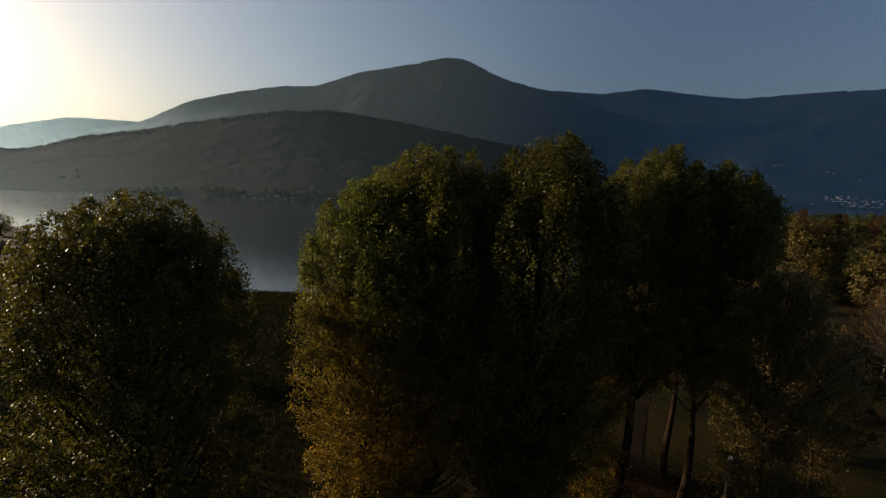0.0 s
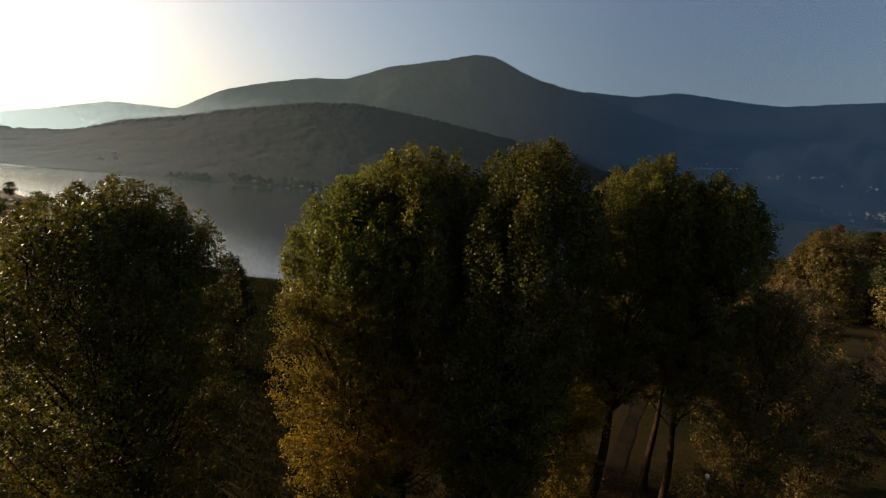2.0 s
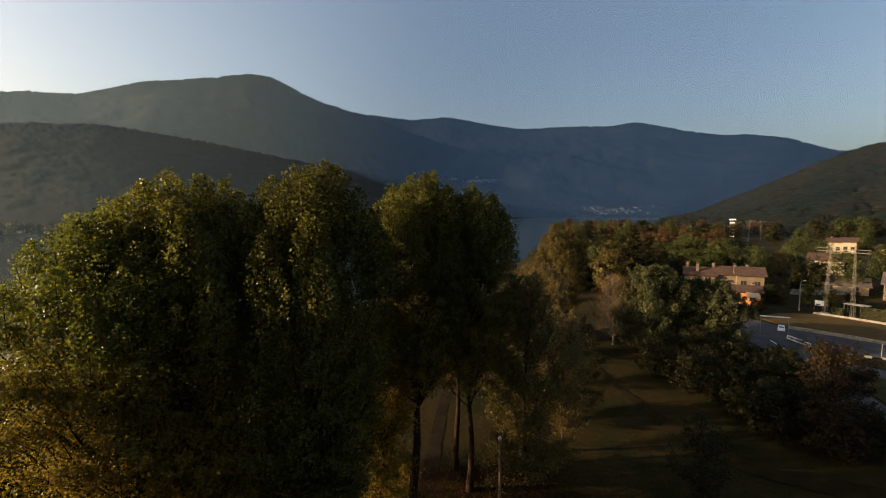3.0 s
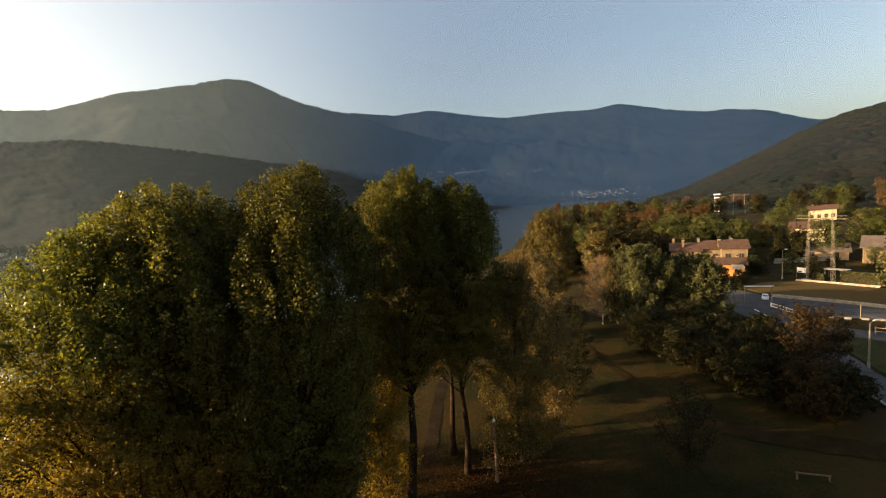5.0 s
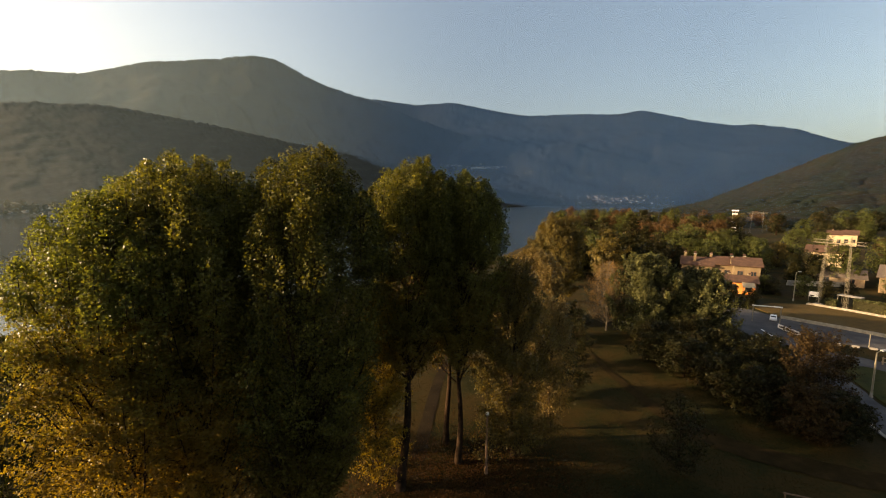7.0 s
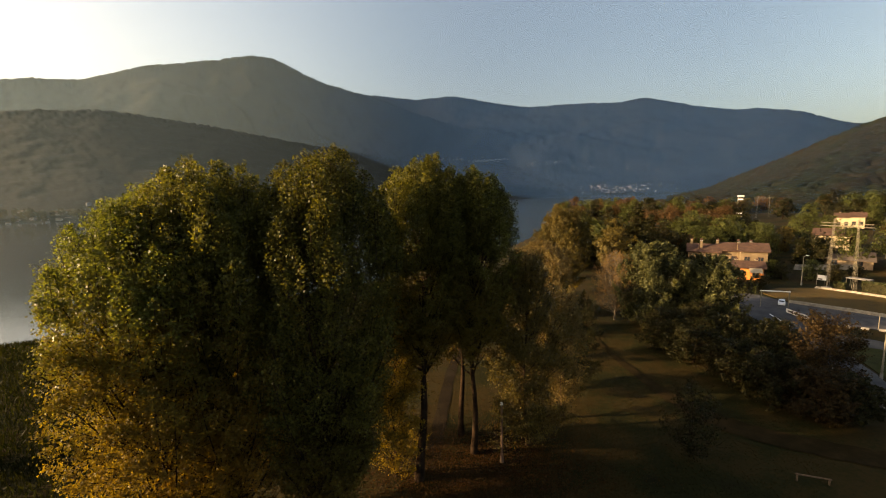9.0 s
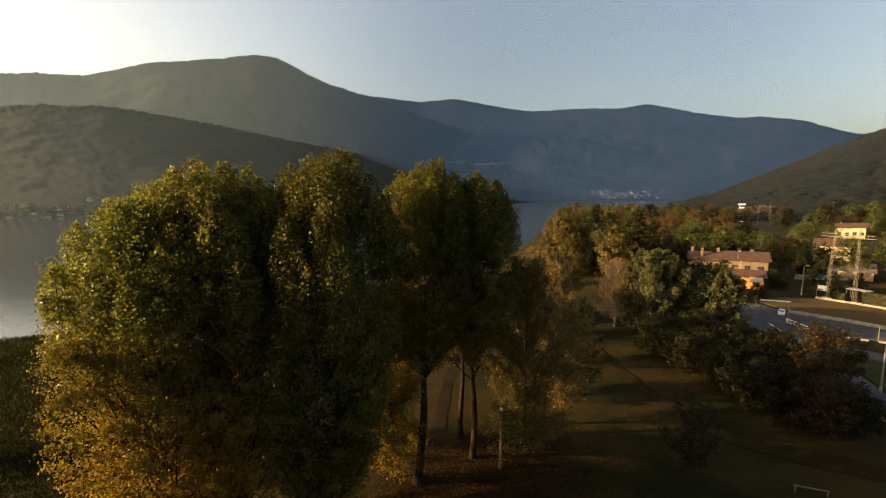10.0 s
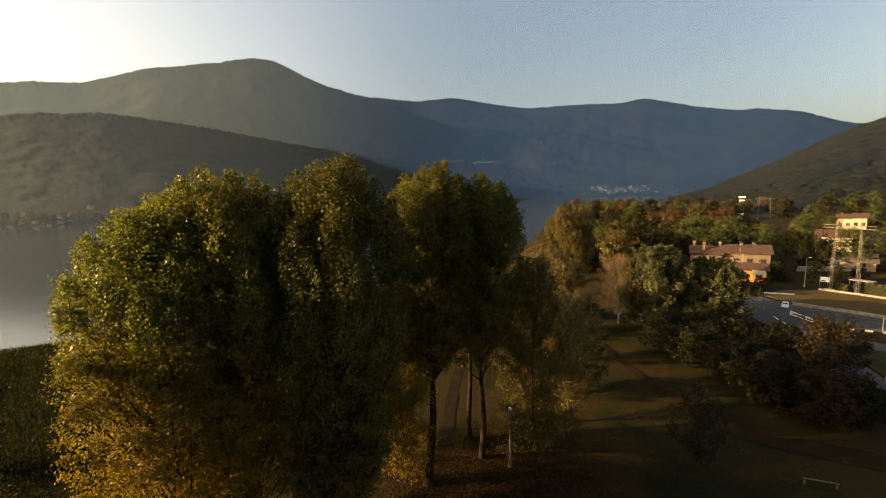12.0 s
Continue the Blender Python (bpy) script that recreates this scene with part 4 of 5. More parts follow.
def street_lamp(x, y, z, height, label, head="arm"):
    ob = thing("street_lamp", pose(x, y, z), label, "lamp")
    bm = rod(bmesh.new(), (0, 0, 0), (0, 0, height), 0.09, 0.055, 10)
    part("pole", bm, STEEL if head == "arm" else SHUTTER, ob)
    part("base", rod(bmesh.new(), (0, 0, 0), (0, 0, 0.5), 0.13, 0.11, 10), CONCRETE if head == "arm" else SHUTTER, ob)
    if head == "arm":
        part("arm", rod(bmesh.new(), (0, 0, height), (0.7, 0, height + 0.12), 0.04, 0.03), STEEL, ob)
        bm = box(bmesh.new(), 0.55, -0.13, height + 0.06, 1.15, 0.13, height + 0.18, 0.03)
        part("lantern", bm, LAMPGLASS, ob)
    else:
        bm = bmesh.new()
        bmesh.ops.create_uvsphere(bm, u_segments=14, v_segments=9, radius=0.11, matrix=Matrix.Translation((0, 0, height + 0.1)))
        part("globe", bm, LAMPGLASS, ob, "white opal glass globe", True)
        part("collar", rod(bmesh.new(), (0, 0, height - 0.05), (0, 0, height + 0.05), 0.1, 0.12, 10), STEEL, ob)
    return ob


street_lamp(15.15, 20.2, 0.0, 4.1, "slim park lamp on the grass under the poplars", "globe")
street_lamp(53.3, 22.0, 0.05, 4.3, "grey street lamp beside the lane")
street_lamp(85.3, 52.2, 0.1, 5.2, "tall grey lamp post beside the gardens")
tagged(part("marker_post", rod(bmesh.new(), (69.3, 31.6, 0), (69.3, 31.6, 1.9), 0.05, 0.045, 8), STEEL, None), "thin grey post at the car park verge", "post")
street_lamp(72.0, 98.0, 0.0, 6.5, "lamp post far off near the lake road")
street_lamp(79.0, 103.0, 0.0, 7.0, "tall lamp post far off near the lake road")

gate = thing("height_barrier", pose(65.9, 43.9, 0.09, 0, 0, -35), "grey height limit gantry over the car park entrance", "barrier")
for gx_ in (0, 3.4):
    part("post", rod(bmesh.new(), (gx_, 0, 0), (gx_, 0, 2.45), 0.07), STEEL, gate)
part("bar", box(bmesh.new(), -0.15, -0.06, 2.35, 3.55, 0.06, 2.5, 0.02), WHITE, gate, "pale painted crossbar")

banner = thing("roadside_banner", pose(66.0, 40.2, 0.09, 0, 0, -106), "white roadside banner with dark lettering on a low frame", "banner")
part("sheet", box(bmesh.new(), 0, -0.03, 0.12, 3.9, 0.03, 0.68, 0.01), CLOTH, banner)
for i in range(5):
    part("post", rod(bmesh.new(), (0.05 + i * 0.95, 0.06, 0), (0.05 + i * 0.95, 0.06, 0.68), 0.03, sides=6), STEEL, banner)
for x0, x1, h in ((0.3, 0.5, 0.3), (0.6, 1.3, 0.34), (1.45, 2.0, 0.34), (2.1, 2.75, 0.34), (2.9, 3.6, 0.3)):
    for sy in (-1, 1):
        part("lettering_bar", box(bmesh.new(), x0, sy * 0.034 - 0.004, 0.4 - h / 3, x1, sy * 0.034 + 0.004, 0.4 + h / 3), SLATE, banner)


def car(x, y, turn, paint, label):
    ob = thing("car", pose(x, y, 0.09, 0, 0, turn) @ Matrix.Scale(0.74 / K, 4), label, "car", "parked cars")
    bm = bmesh.new()
    prof = [(-2.05, 0.3), (-2.1, 0.75), (-1.75, 0.95), (-1.0, 1.02), (-0.45, 1.42), (1.3, 1.46), (1.85, 1.0), (2.02, 0.85), (2.0, 0.3)]
    rows = []
    for sy, ins in ((-0.86, 0.0), (0.86, 0.0)):
        rows.append([bm.verts.new((px, sy * (0.82 if pz > 1.1 else 1.0), pz)) for px, pz in prof])
    for i in range(len(prof) - 1):
        bm.faces.new((rows[0][i], rows[0][i + 1], rows[1][i + 1], rows[1][i]))
    bm.faces.new((rows[0][-1], rows[0][0], rows[1][0], rows[1][-1]))
    bm.faces.new(rows[0][::-1])
    bm.faces.new(rows[1])
    bmesh.ops.recalc_face_normals(bm, faces=bm.faces)
    bmesh.ops.bevel(bm, geom=bm.edges[:], offset=0.05, segments=2, affect="EDGES")
    part("body", bm, paint, ob)
    for name, c in (("windscreen", [(-0.93, 1.08), (-0.5, 1.38)]), ("rear_window", [(1.42, 1.38), (1.8, 1.06)])):
        (xa, za), (xb, zb) = c
        bm = bmesh.new()
        n = Vector((-(zb - za), 0, xb - xa)).normalized() * 0.02
        bm.faces.new([bm.verts.new((px + n.x, py, pz + n.z)) for px, py, pz in ((xa, -0.66, za), (xb, -0.6, zb), (xb, 0.6, zb), (xa, 0.66, za))])
        part(name, bm, GLASS, ob)
    for sy in (-1, 1):
        bm = bmesh.new()
        bm.faces.new([bm.verts.new((px, sy * py, pz)) for px, py, pz in ((-0.8, 0.868, 1.05), (-0.45, 0.76, 1.36), (1.25, 0.76, 1.39), (1.55, 0.868, 1.05))])
        part("side_window", bm, GLASS, ob)
        part("headlight", box(bmesh.new(), -2.13, sy * 0.6 - 0.18, 0.66, -1.95, sy * 0.6 + 0.18, 0.82, 0.03), LAMPGLASS, ob)
        for wx in (-1.3, 1.3):
            w = part("wheel", rod(bmesh.new(), (wx, sy * 0.74, 0.31), (wx, sy * 0.9, 0.31), 0.31, sides=16), RUBBER, ob)
            part("rim", rod(bmesh.new(), (wx, sy * 0.895, 0.31), (wx, sy * 0.912, 0.31), 0.19, sides=12), STEEL, w)
    return ob


car(69.6, 43.6, 36, CARWHITE, "small white car waiting at the car park entrance")
car(77.2, 29.6, 28, CARWHITE, "white car parked along the stone wall")
car(71.4, 28.0, 40, CARDARK, "dark car parked beside the white blocks")


def window(parent, x, y, z, w, h, axis="x", shutters=False):
    """A window in a wall: pane, frame round it, sill."""
    m = pose(x, y, z) if axis == "x" else pose(x, y, z, 0, 0, 90)
    pane = part("window", box(bmesh.new(), -w / 2, -0.02, 0, w / 2, 0.02, h), GLASS, parent)
    pane.matrix_basis = m
    bm = bmesh.new()
    for x0, z0, x1, z1 in ((-w / 2 - 0.08, -0.02, -w / 2, h + 0.08), (w / 2, -0.02, w / 2 + 0.08, h + 0.08), (-w / 2, h, w / 2, h + 0.08), (-0.03, 0, 0.03, h)):
        box(bm, x0, -0.05, z0, x1, 0.05, z1)
    part("frame", bm, SHUTTER, pane)
    part("sill", box(bmesh.new(), -w / 2 - 0.12, -0.12, -0.1, w / 2 + 0.12, 0.12, -0.02), STONE, pane)
    if shutters:
        for s in (-1, 1):
            part("shutter", box(bmesh.new(), s * (w / 2 + 0.33) - 0.24, -0.06, 0, s * (w / 2 + 0.33) + 0.24, 0.06, h, 0.01), SHUTTER, pane)


def gable_roof(bm, x0, x1, d, eave, ridge_z, over=0.5, thick=0.16):
    for s in (-1, 1):
        a = [(x0 - over, s * (d / 2 + over), eave - over * (ridge_z - eave) / (d / 2)), (x1 + over, s * (d / 2 + over), eave - over * (ridge_z - eave) / (d / 2)), (x1 + over, 0, ridge_z), (x0 - over, 0, ridge_z)]
        low = [bm.verts.new(p) for p in a]
        high = [bm.verts.new((p[0], p[1], p[2] + thick)) for p in a]
        bm.faces.new(low[::-1]), bm.faces.new(high)
        for i in range(4):
            bm.faces.new((low[i], low[(i + 1) % 4], high[(i + 1) % 4], high[i]))
    bmesh.ops.recalc_face_normals(bm, faces=bm.faces)
    return bm


def gable_walls(bm, x0, x1, d, eave, ridge_z):
    v = [bm.verts.new(p) for p in ((x0, -d / 2, -0.6), (x1, -d / 2, -0.6), (x1, d / 2, -0.6), (x0, d / 2, -0.6), (x0, -d / 2, eave), (x1, -d / 2, eave), (x1, d / 2, eave), (x0, d / 2, eave), (x0, 0, ridge_z), (x1, 0, ridge_z))]
    for f in ((0, 1, 5, 4), (2, 3, 7, 6), (1, 2, 6, 9, 5), (3, 0, 4, 8, 7)):
        bm.faces.new([v[i] for i in f])
    bmesh.ops.recalc_face_normals(bm, faces=bm.faces)
    return bm


def chimney(parent, x, y, z0, z1):
    stack = part("chimney", box(bmesh.new(), x - 0.24, y - 0.24, z0, x + 0.24, y + 0.24, z1, 0.02), PLASTER, parent)
    part("cap", box(bmesh.new(), x - 0.3, y - 0.3, z1, x + 0.3, y + 0.3, z1 + 0.08, 0.02), CONCRETE, stack)
    part("cowl", gable_roof(bmesh.new(), x - 0.2, x + 0.2, 0.4, z1 + 0.18, z1 + 0.36, 0.05, 0.04), TILES, stack)


def house(x, y, z, turn, bays, depth, eave, ridge_z, wall, roof, label, chimneys=(), balcony=True, shutters=False):
    """A row house: each bay (start, end, set-back, rise) has its own stretch of wall and roof; windows on the front, -y."""
    ob = thing("house", pose(x, y, z, 0, 0, turn), label, "house", "houses by the lake")
    for x0, x1, dy, dz in bays:
        w = part("wall", gable_walls(bmesh.new(), x0, x1, depth, eave, ridge_z), wall, ob)
        w.matrix_basis = pose(0, dy, dz)
        r = part("roof", gable_roof(bmesh.new(), x0, x1, depth, eave, ridge_z + 0.02, 0.45), roof, ob)
        r.matrix_basis = pose(0, dy, dz)
        mid, half = (x0 + x1) / 2, (x1 - x0) / 4
        for storey in range(max(1, int(eave // 1.75))):
            for s in (-1, 1):
                window(ob, mid + s * half, dy - depth / 2, dz + 0.5 + 1.85 * storey, 0.9, 1.15, shutters=shutters)
                window(ob, mid + s * half, dy + depth / 2, dz + 0.6 + 1.85 * storey, 0.65, 0.85)
        if balcony and eave > 4:
            b = part("balcony", box(bmesh.new(), x0 + 0.5, dy - depth / 2 - 1.0, dz + 2.14, x1 - 0.5, dy - depth / 2, dz + 2.24, 0.02), CONCRETE, ob)
            part("parapet", box(bmesh.new(), x0 + 0.5, dy - depth / 2 - 1.0, dz + 2.25, x1 - 0.5, dy - depth / 2 - 0.9, dz + 2.85, 0.02), CREAM, b)
    for sx in (bays[0][0], bays[-1][1]):
        window(ob, sx, bays[0][2] if sx == bays[0][0] else bays[-1][2], eave - 1.3 + (bays[0][3] if sx == bays[0][0] else bays[-1][3]), 0.65, 0.85, axis="y")
    for cx, cy in chimneys:
        chimney(ob, cx, cy, eave - 0.6, ridge_z + 0.3)
    return ob


house(84.2, 69.4, 0.2, -44, [(-4.9, -2.4, 1.5, -0.75), (-2.4, 0.6, 0.2, -0.6), (0.6, 4.2, 1.0, -0.25), (4.2, 8.6, -1.5, 0.1)], 6.2, 4.7, 5.9, PLASTER, TILES, "ochre row of lakeside houses with brown tiled roofs", [(-4.4, 1.5), (-2.6, -1.6), (0.4, 0.4), (4.0, -1.8), (6.2, -0.8)])
house(82.8, 60.6, 0.15, -44, [(-2.4, 2.4, 0, 0)], 4.0, 2.3, 3.1, ORANGE, TILES, "small orange house with a tiled roof", [(-1.8, 0.6), (1.5, 0.8)], False)
house(121.6, 71.8, 0.9, -60, [(-3.2, 3.2, 0, 0)], 5.5, 5.0, 6.2, CREAM, TILES, "cream villa with a red tiled roof among trees", [(2, 0.5)])
house(180, 105, 2.9, -58, [(-4, 0, 0.5, 0), (0, 3.6, -0.5, 0.3)], 5.5, 3.4, 4.6, CREAM, TILES, "large white villa with chimneys above the trees", [(-2.8, 0.5), (0.6, 0.5), (2.6, -0.4)])
house(112.0, 62.5, 0.4, -55, [(-4, 4, 0, 0)], 6, 1.6, 2.9, WOOD, SLATE, "low hall under a wide grey roof", [], False)
house(114, 52.5, 0.6, -65, [(-3.2, 3.2, 0, 0)], 6, 2.8, 4.6, PLASTER, SLATE, "long low house with a brown roof beside conifers", [(1, 0.4)], False)
house(217.4, 180, rise_at(217, 180), -45, [(-1.1, 1.1, 0, 0)], 2.0, 12.4 - rise_at(217, 180), 12.7 - rise_at(217, 180), WHITE, WHITE, "narrow white tower block above the distant trees", [], False)

awning = thing("awning", pose(81.4, 57.6, 0.1, 0, 0, -44), "cream canvas awning in front of the orange house", "awning")
bm = bmesh.new()
av = [bm.verts.new(p) for p in ((-1.0, -1.4, 1.75), (1.0, -1.4, 1.75), (1.0, 0.6, 2.3), (-1.0, 0.6, 2.3), (-1.0, -1.4, 1.7), (1.0, -1.4, 1.7), (1.0, 0.6, 2.25), (-1.0, 0.6, 2.25))]
for f in ((0, 1, 2, 3), (7, 6, 5, 4), (0, 4, 5, 1), (1, 5, 6, 2), (2, 6, 7, 3), (3, 7, 4, 0)):
    bm.faces.new([av[i] for i in f])
part("canvas", bm, CREAM, awning)
for ax in (-0.9, 0.9):
    part("pole", rod(bmesh.new(), (ax, -1.3, 0), (ax, -1.3, 1.75), 0.04), STEEL, awning)

board = thing("billboard", pose(88.0, 50.8, 0.1, 0, 0, -66), "white billboard on two grey posts", "sign")
part("panel", box(bmesh.new(), -0.6, -0.04, 1.0, 0.6, 0.04, 1.9, 0.02), WHITE, board)
part("print_bar", box(bmesh.new(), -0.5, -0.052, 1.08, 0.1, -0.044, 1.3), SLATE, board)
for ax in (-0.7, 0.7):
    part("post", rod(bmesh.new(), (ax, 0.09, 0), (ax, 0.09, 2.2), 0.05), STEEL, board)

stall = thing("shelter", pose(91.5, 47.4, 0.1, 0, 0, -80), "flat white shelter roof on slim posts", "shelter")
part("roof", box(bmesh.new(), -1.6, -0.8, 1.6, 1.6, 0.8, 1.7, 0.02), CONCRETE, stall)
for ax in (-1.45, 1.45):
    for ay in (-0.7, 0.7):
        part("post", rod(bmesh.new(), (ax, ay, 0), (ax, ay, 1.6), 0.05), STEEL, stall)


def hedge(x, y, turn, length, width, height, leaf, label, n):
    rr = np.random.default_rng(int(x))
    c = rr.uniform((-length / 2, -width / 2, 0.1), (length / 2, width / 2, height), (n, 3))
    c[: n // 2, 2] = height + rr.normal(size=n // 2) * 0.05
    ob = thing("hedge", pose(x, y, 0, 0, 0, turn), label, "hedge")
    v, q = leaves(rr, c, 0.2)
    quads_object("foliage", v, q, leaf, ob)["kind"] = "stuff"
    part("stem", box(bmesh.new(), -length / 2 + 0.15, -width / 2 + 0.15, 0, length / 2 - 0.15, width / 2 - 0.15, height - 0.12), DARK, ob)


hedge(90.2, 42.4, -74, 6.6, 1.4, 1.8, OLIVE, "clipped green hedge on the terrace", 5000)
hedge(88.6, 48.4, -75, 1.6, 1.0, 1.1, OLIVE, "low clipped hedge beside the pylon", 1500)


def parasol(x, y, label):
    ob = thing("closed_parasol", pose(x, y, 0.05) @ Matrix.Scale(0.72 / K, 4), label, "parasol", "white parasols")
    part("pole", rod(bmesh.new(), (0, 0, 0), (0, 0, 2.3), 0.04), STEEL, ob)
    bm = bmesh.new()
    prof = [(0.12, 0.6), (0.36, 0.9), (0.42, 1.3), (0.34, 1.8), (0.16, 2.3), (0.03, 2.45)]
    rings_ = [[bm.verts.new((rr_ * (1 + 0.12 * (k % 2)) * math.cos(k * math.pi / 8), rr_ * (1 + 0.12 * (k % 2)) * math.sin(k * math.pi / 8), zz)) for k in range(16)] for rr_, zz in prof]
    for a, b in zip(rings_[:-1], rings_[1:]):
        for k in range(16):
            bm.faces.new((a[k], a[(k + 1) % 16], b[(k + 1) % 16], b[k]))
    part("canopy", bm, CLOTH, ob, "folded white canopy", True)


for px, py in ((67.4, 27.9), (68.4, 27.4), (69.4, 26.4)):
    parasol(px, py, "closed white parasol on the grass verge")

fence = thing("rail_fence", pose(63.9, 27.2, 0.0, 0, 0, -58), "low wooden rail fence beside the road", "fence")
for i in range(6):
    part("post", rod(bmesh.new(), (i * 1.7, 0, 0), (i * 1.7, 0, 1.0), 0.06, 0.055), WOOD, fence)
for zz in (0.45, 0.85):
    part("rail", rod(bmesh.new(), (-0.1, 0.07, zz), (8.6, 0.07, zz), 0.045), WOOD, fence)
rail = thing("broken_rail", pose(32.6, 13.2, 0.02, 0, 0, -30), "grey wooden rail lying broken in the grass", "rail")
part("pole", rod(bmesh.new(), (-1.0, 0, 0.45), (0.9, 0.1, 0.3), 0.045), SHUTTER, rail)
for ax, az_ in ((-0.9, 0.5), (0.75, 0.4)):
    part("post", rod(bmesh.new(), (ax, 0, 0), (ax, 0, az_), 0.05), SHUTTER, rail)

# conifers and garden trees by the houses
for i, (tx, ty, th, tr) in enumerate([(89.9, 39.2, 10, 1.9), (104.6, 66.4, 6.5, 2.0), (107.4, 64.6, 6.3, 2.0)]):
    conifer("spruce_tree", tx, ty, th, tr, 3500, OLIVE if i < 1 else DARK, "slim grey-green conifer beside the villas", 10 + i, 0.2)
for i, (tx, ty, s) in enumerate([(94, 85.4, 0.78), (97.3, 82.6, 0.76), (101.5, 80.3, 0.84), (105.8, 75.5, 0.76), (91, 54.5, 0.4), (87, 57, 0.35), (93.5, 52.5, 0.4), (77, 53, 0.3), (74.5, 56, 0.35), (77.4, 68.2, 0.36), (79.3, 66.4, 0.3), (81.6, 64.2, 0.34), (87.6, 59.6, 0.34), (108, 66, 0.8), (112, 62, 0.85), (80, 66, 0.35), (92, 62, 0.35), (113, 115, 1.15), (108, 119, 1.1), (118, 111, 1.2), (123, 107, 1.1), (90, 68, 0.32), (94, 70, 0.3), (88, 62.5, 0.3), (98, 52, 0.35), (106, 50, 0.4), (110, 47, 0.45)]):
    copy_thing(KINDS[(1, 1, 1, 1, 1, 0, 3, 0, 1, 0, 1, 0, 1, 0, 1, 0, 0, 2, 2, 2, 2, 0, 1, 1, 0, 1, 1)[i]], pose(tx, ty, rise_at(tx, ty) - 0.1, 0, 0, 70 * i) @ Matrix.Scale(s, 4))


# ---- villages across the water ----
from mathutils.bvhtree import BVHTree


def slope_hit(objects, az, up):
    """The first place on one of those slopes in a direction from above the meadow."""
    a, e = radians(az), radians(up)
    way = Vector((math.sin(a) * math.cos(e), math.cos(a) * math.cos(e), math.sin(e)))
    found = [t.ray_cast(Vector((5, 0, 18)), way) for t in objects]
    found = [f for f in found if f[0] is not None]
    return min(found, key=lambda f: f[3])[0] if found else None


slopes = []
for nm in ("mountain_main", "mountain_north", "hill_across_lake", "hill_east", "ground"):
    me = bpy.data.objects[nm].data
    slopes.append(BVHTree.FromPolygons([v.co for v in me.vertices], [p.vertices[:] for p in me.polygons]))


def village_house(x, y, z, turn, s, wall, roof):
    ob = thing("village_house", pose(x, y, z, 0, 0, turn) @ Matrix.Scale(s, 4), "small pale house in the village across the lake", "house", "village houses")
    part("wall", gable_walls(bmesh.new(), -5, 5, 8, 5.5, 7.5), wall, ob)
    part("roof", gable_roof(bmesh.new(), -5, 5, 8, 5.5, 7.55, 0.5, 0.2), roof, ob)
    for k in (-2.5, 0, 2.5):
        part("window", box(bmesh.new(), k - 0.5, -4.05, 2.6, k + 0.5, -3.98, 4.0), GLASS, ob)
    return ob


PALE = surface("weathered_plaster", [(0.12, 0.12, 0.12), (0.22, 0.21, 0.2)], 0.3, 6, 0.9, 0.2, 0.02)
HOUSES = [village_house(210, 560, -30, 20, 1.0, PALE, SLATE), village_house(212, 570, -30, 40, 1.0, PALE, TILES)]
vr = random.Random(8)
first = {0: True, 1: True}
for count, az, up, s in ((22, (13, 19), (4.2, 4.5), (0.5, 0.9)), (60, (16.5, 24), (3.85, 4.2), (0.45, 0.9)), (14, (23, 31), (3.2, 3.7), (0.4, 0.8)), (10, (30, 44), (1.6, 3.0), (0.5, 0.9)), (95, (31, 43), (-0.6, 0.5), (0.4, 0.85)), (6, (-36, -24), (-1.6, -0.4), (0.7, 1.2)), (5, (-12, 6), (0.2, 1.2), (0.7, 1.1)), (18, (-37, -25), (-2.15, -1.75), (0.4, 0.8)), (3, (-52, -46), (-0.3, 0.6), (0.7, 1.0))):
    for k in range(count):
        p = slope_hit(slopes, vr.gauss((az[0] + az[1]) / 2, (az[1] - az[0]) / 4.5), vr.uniform(*up))
        which = vr.random() < 0.35
        turn, size = vr.uniform(-60, 60), vr.uniform(*s)
        if p is None or into_lake(np.array([p.x]), np.array([p.y]))[0] > 0:
            continue
        m = pose(p.x, p.y, p.z - 0.5, 0, 0, turn) @ Matrix.Scale(size, 4)
        if first[int(which)]:
            HOUSES[int(which)].matrix_basis = m
            first[int(which)] = False
        else:
            copy_thing(HOUSES[int(which)], m)


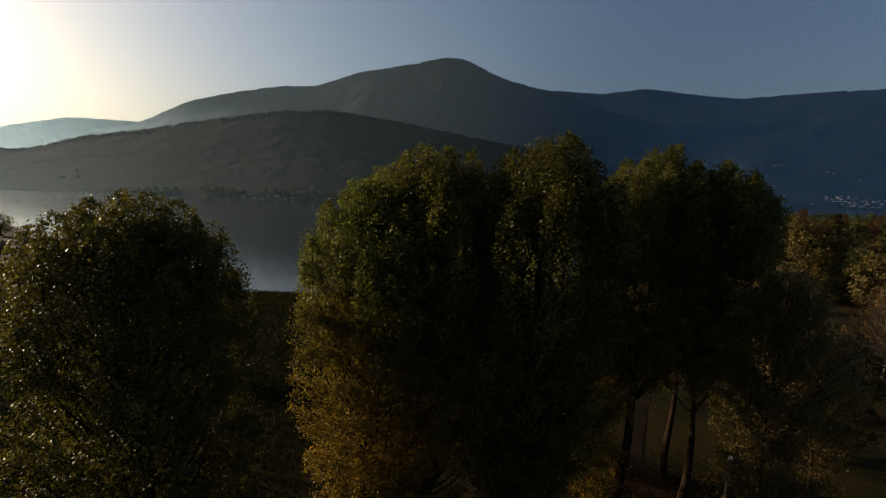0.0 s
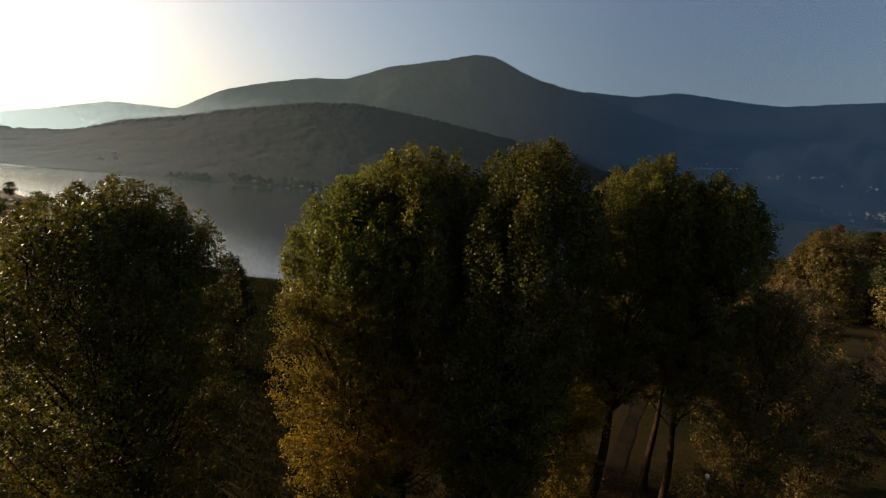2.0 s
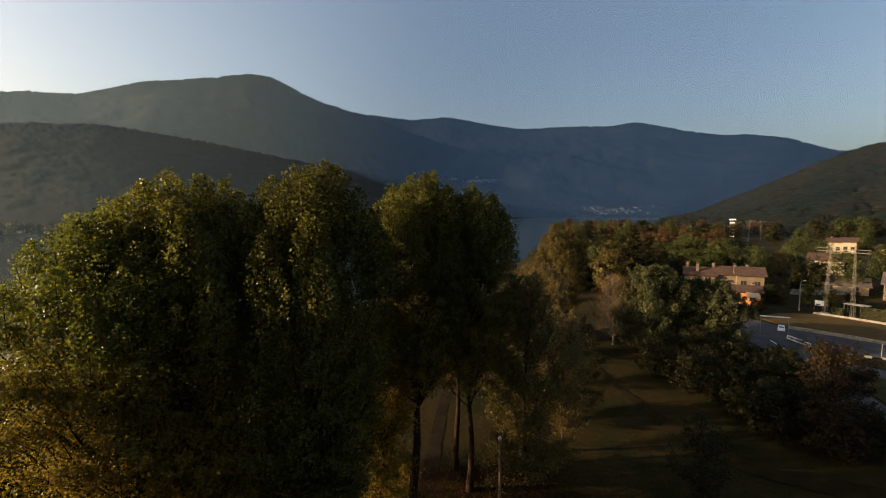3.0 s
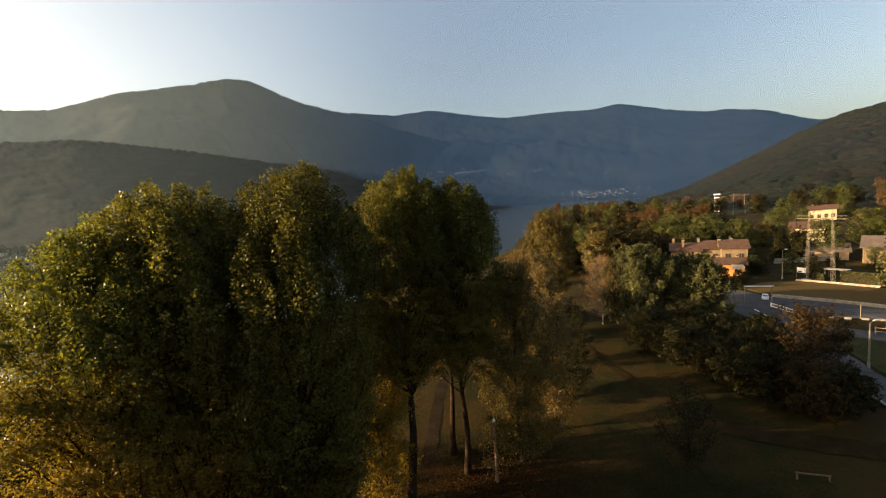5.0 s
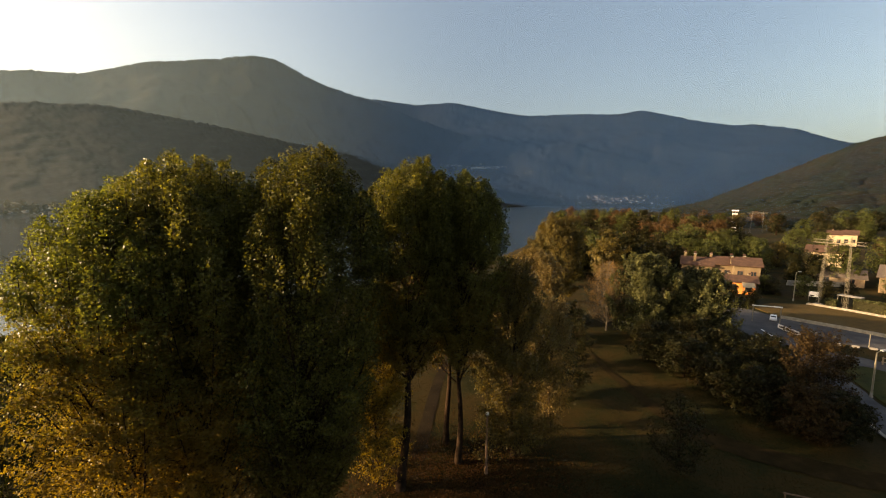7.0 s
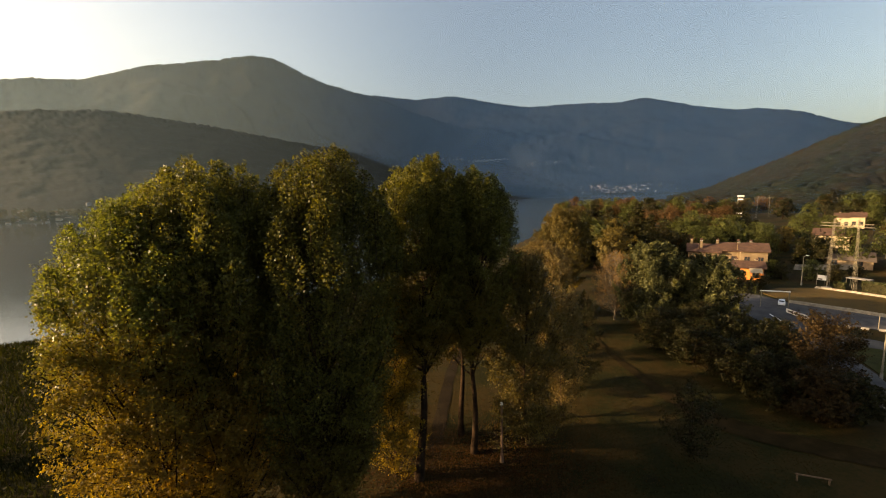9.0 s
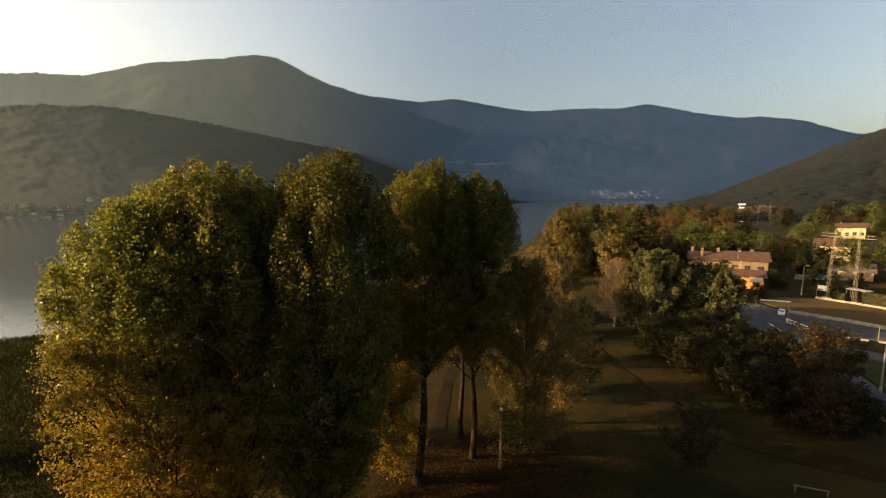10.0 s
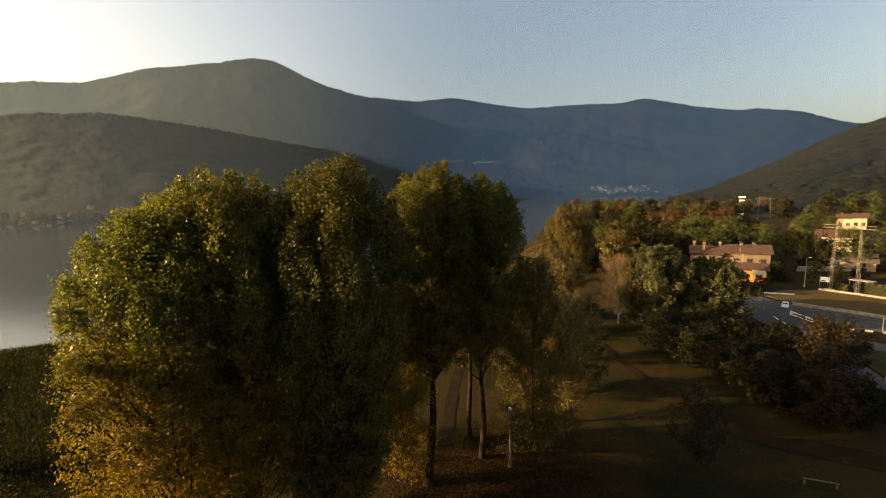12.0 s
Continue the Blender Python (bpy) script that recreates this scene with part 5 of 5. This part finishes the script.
# ---- reeds, grass and fallen leaves ----
def blades(name, n, place, height, width, mat, label, category, seed):
    """Upright tapering blades, each a folded quad, at places that place() gives for random numbers."""
    rr = np.random.default_rng(seed)
    x, y = place(rr, n)
    z = ground_height(x, y)
    h = height * rr.uniform(0.5, 1.25, n)
    a = rr.uniform(0, 2 * math.pi, n)
    w = width * rr.uniform(0.6, 1.3, n)
    lx, ly = rr.normal(size=n) * 0.4 * h, rr.normal(size=n) * 0.4 * h
    base = np.stack([x, y, z - 0.03], -1)
    side = np.stack([np.cos(a) * w, np.sin(a) * w, 0 * a], -1)
    tip = base + np.stack([lx, ly, h], -1)
    mid = base + np.stack([lx * 0.3, ly * 0.3, h * 0.55], -1)
    verts = np.stack([base, mid + side, tip, mid - side], 1).reshape(-1, 3)
    return tagged(quads_object(name, verts, np.arange(4 * n).reshape(n, 4), mat), label, category, kind="stuff")


REED = leaf_material("reed_blades", (0.006, 0.010, 0.003), (0.017, 0.019, 0.006), 0.12, 0.45, 0.02)
TURF = leaf_material("grass_blades", (0.0095, 0.0098, 0.0022), (0.032, 0.022, 0.0055), 0.25, 0.45, 0.05)
LITTER = leaf_material("fallen_leaves", (0.022, 0.011, 0.004), (0.055, 0.026, 0.008), 0.4, 0.4, 0.08)


def reed_place(rr, n):
    x = rr.uniform(-52, 4, n)
    shore = along(x, NEAR_SHORE)
    y = shore - 1 - (shore - np.where(x < -2, 13, 27)) * rr.random(n) ** 1.1
    return x, y


def turf_place(rr, n):
    r = 14 + 48 * rr.random(n) ** 0.9
    a = np.radians(rr.uniform(8, 62, n))
    return 5.4 + r * np.sin(a), -2 + r * np.cos(a)


def litter_place(rr, n):
    return 14.0 + rr.normal(size=n) * 4.0, 19.0 + rr.normal(size=n) * 3.2


blades("reed_bed", 110000, reed_place, 0.55, 0.04, REED, "dense rough reed bed between meadow and lake", "reeds", 1)
blades("grass", 60000, turf_place, 0.09, 0.03, TURF, "rough yellowing meadow grass", "grass", 2)
rr_ = np.random.default_rng(3)
fx, fy = litter_place(rr_, 34000)
v_, q_ = leaves(rr_, np.stack([fx, fy, ground_height(fx, fy) + 0.03], -1), 0.09, 0.15)
tagged(quads_object("leaf_litter", v_, q_, LITTER), "scattered brown fallen leaves under the poplars", "leaves", kind="stuff")


# the plan, grown to full size
for ob in [o for o in scene.objects if o.parent is None and o.type in ("MESH", "EMPTY")]:
    ob.matrix_basis = Matrix.Scale(K, 4) @ ob.matrix_basis
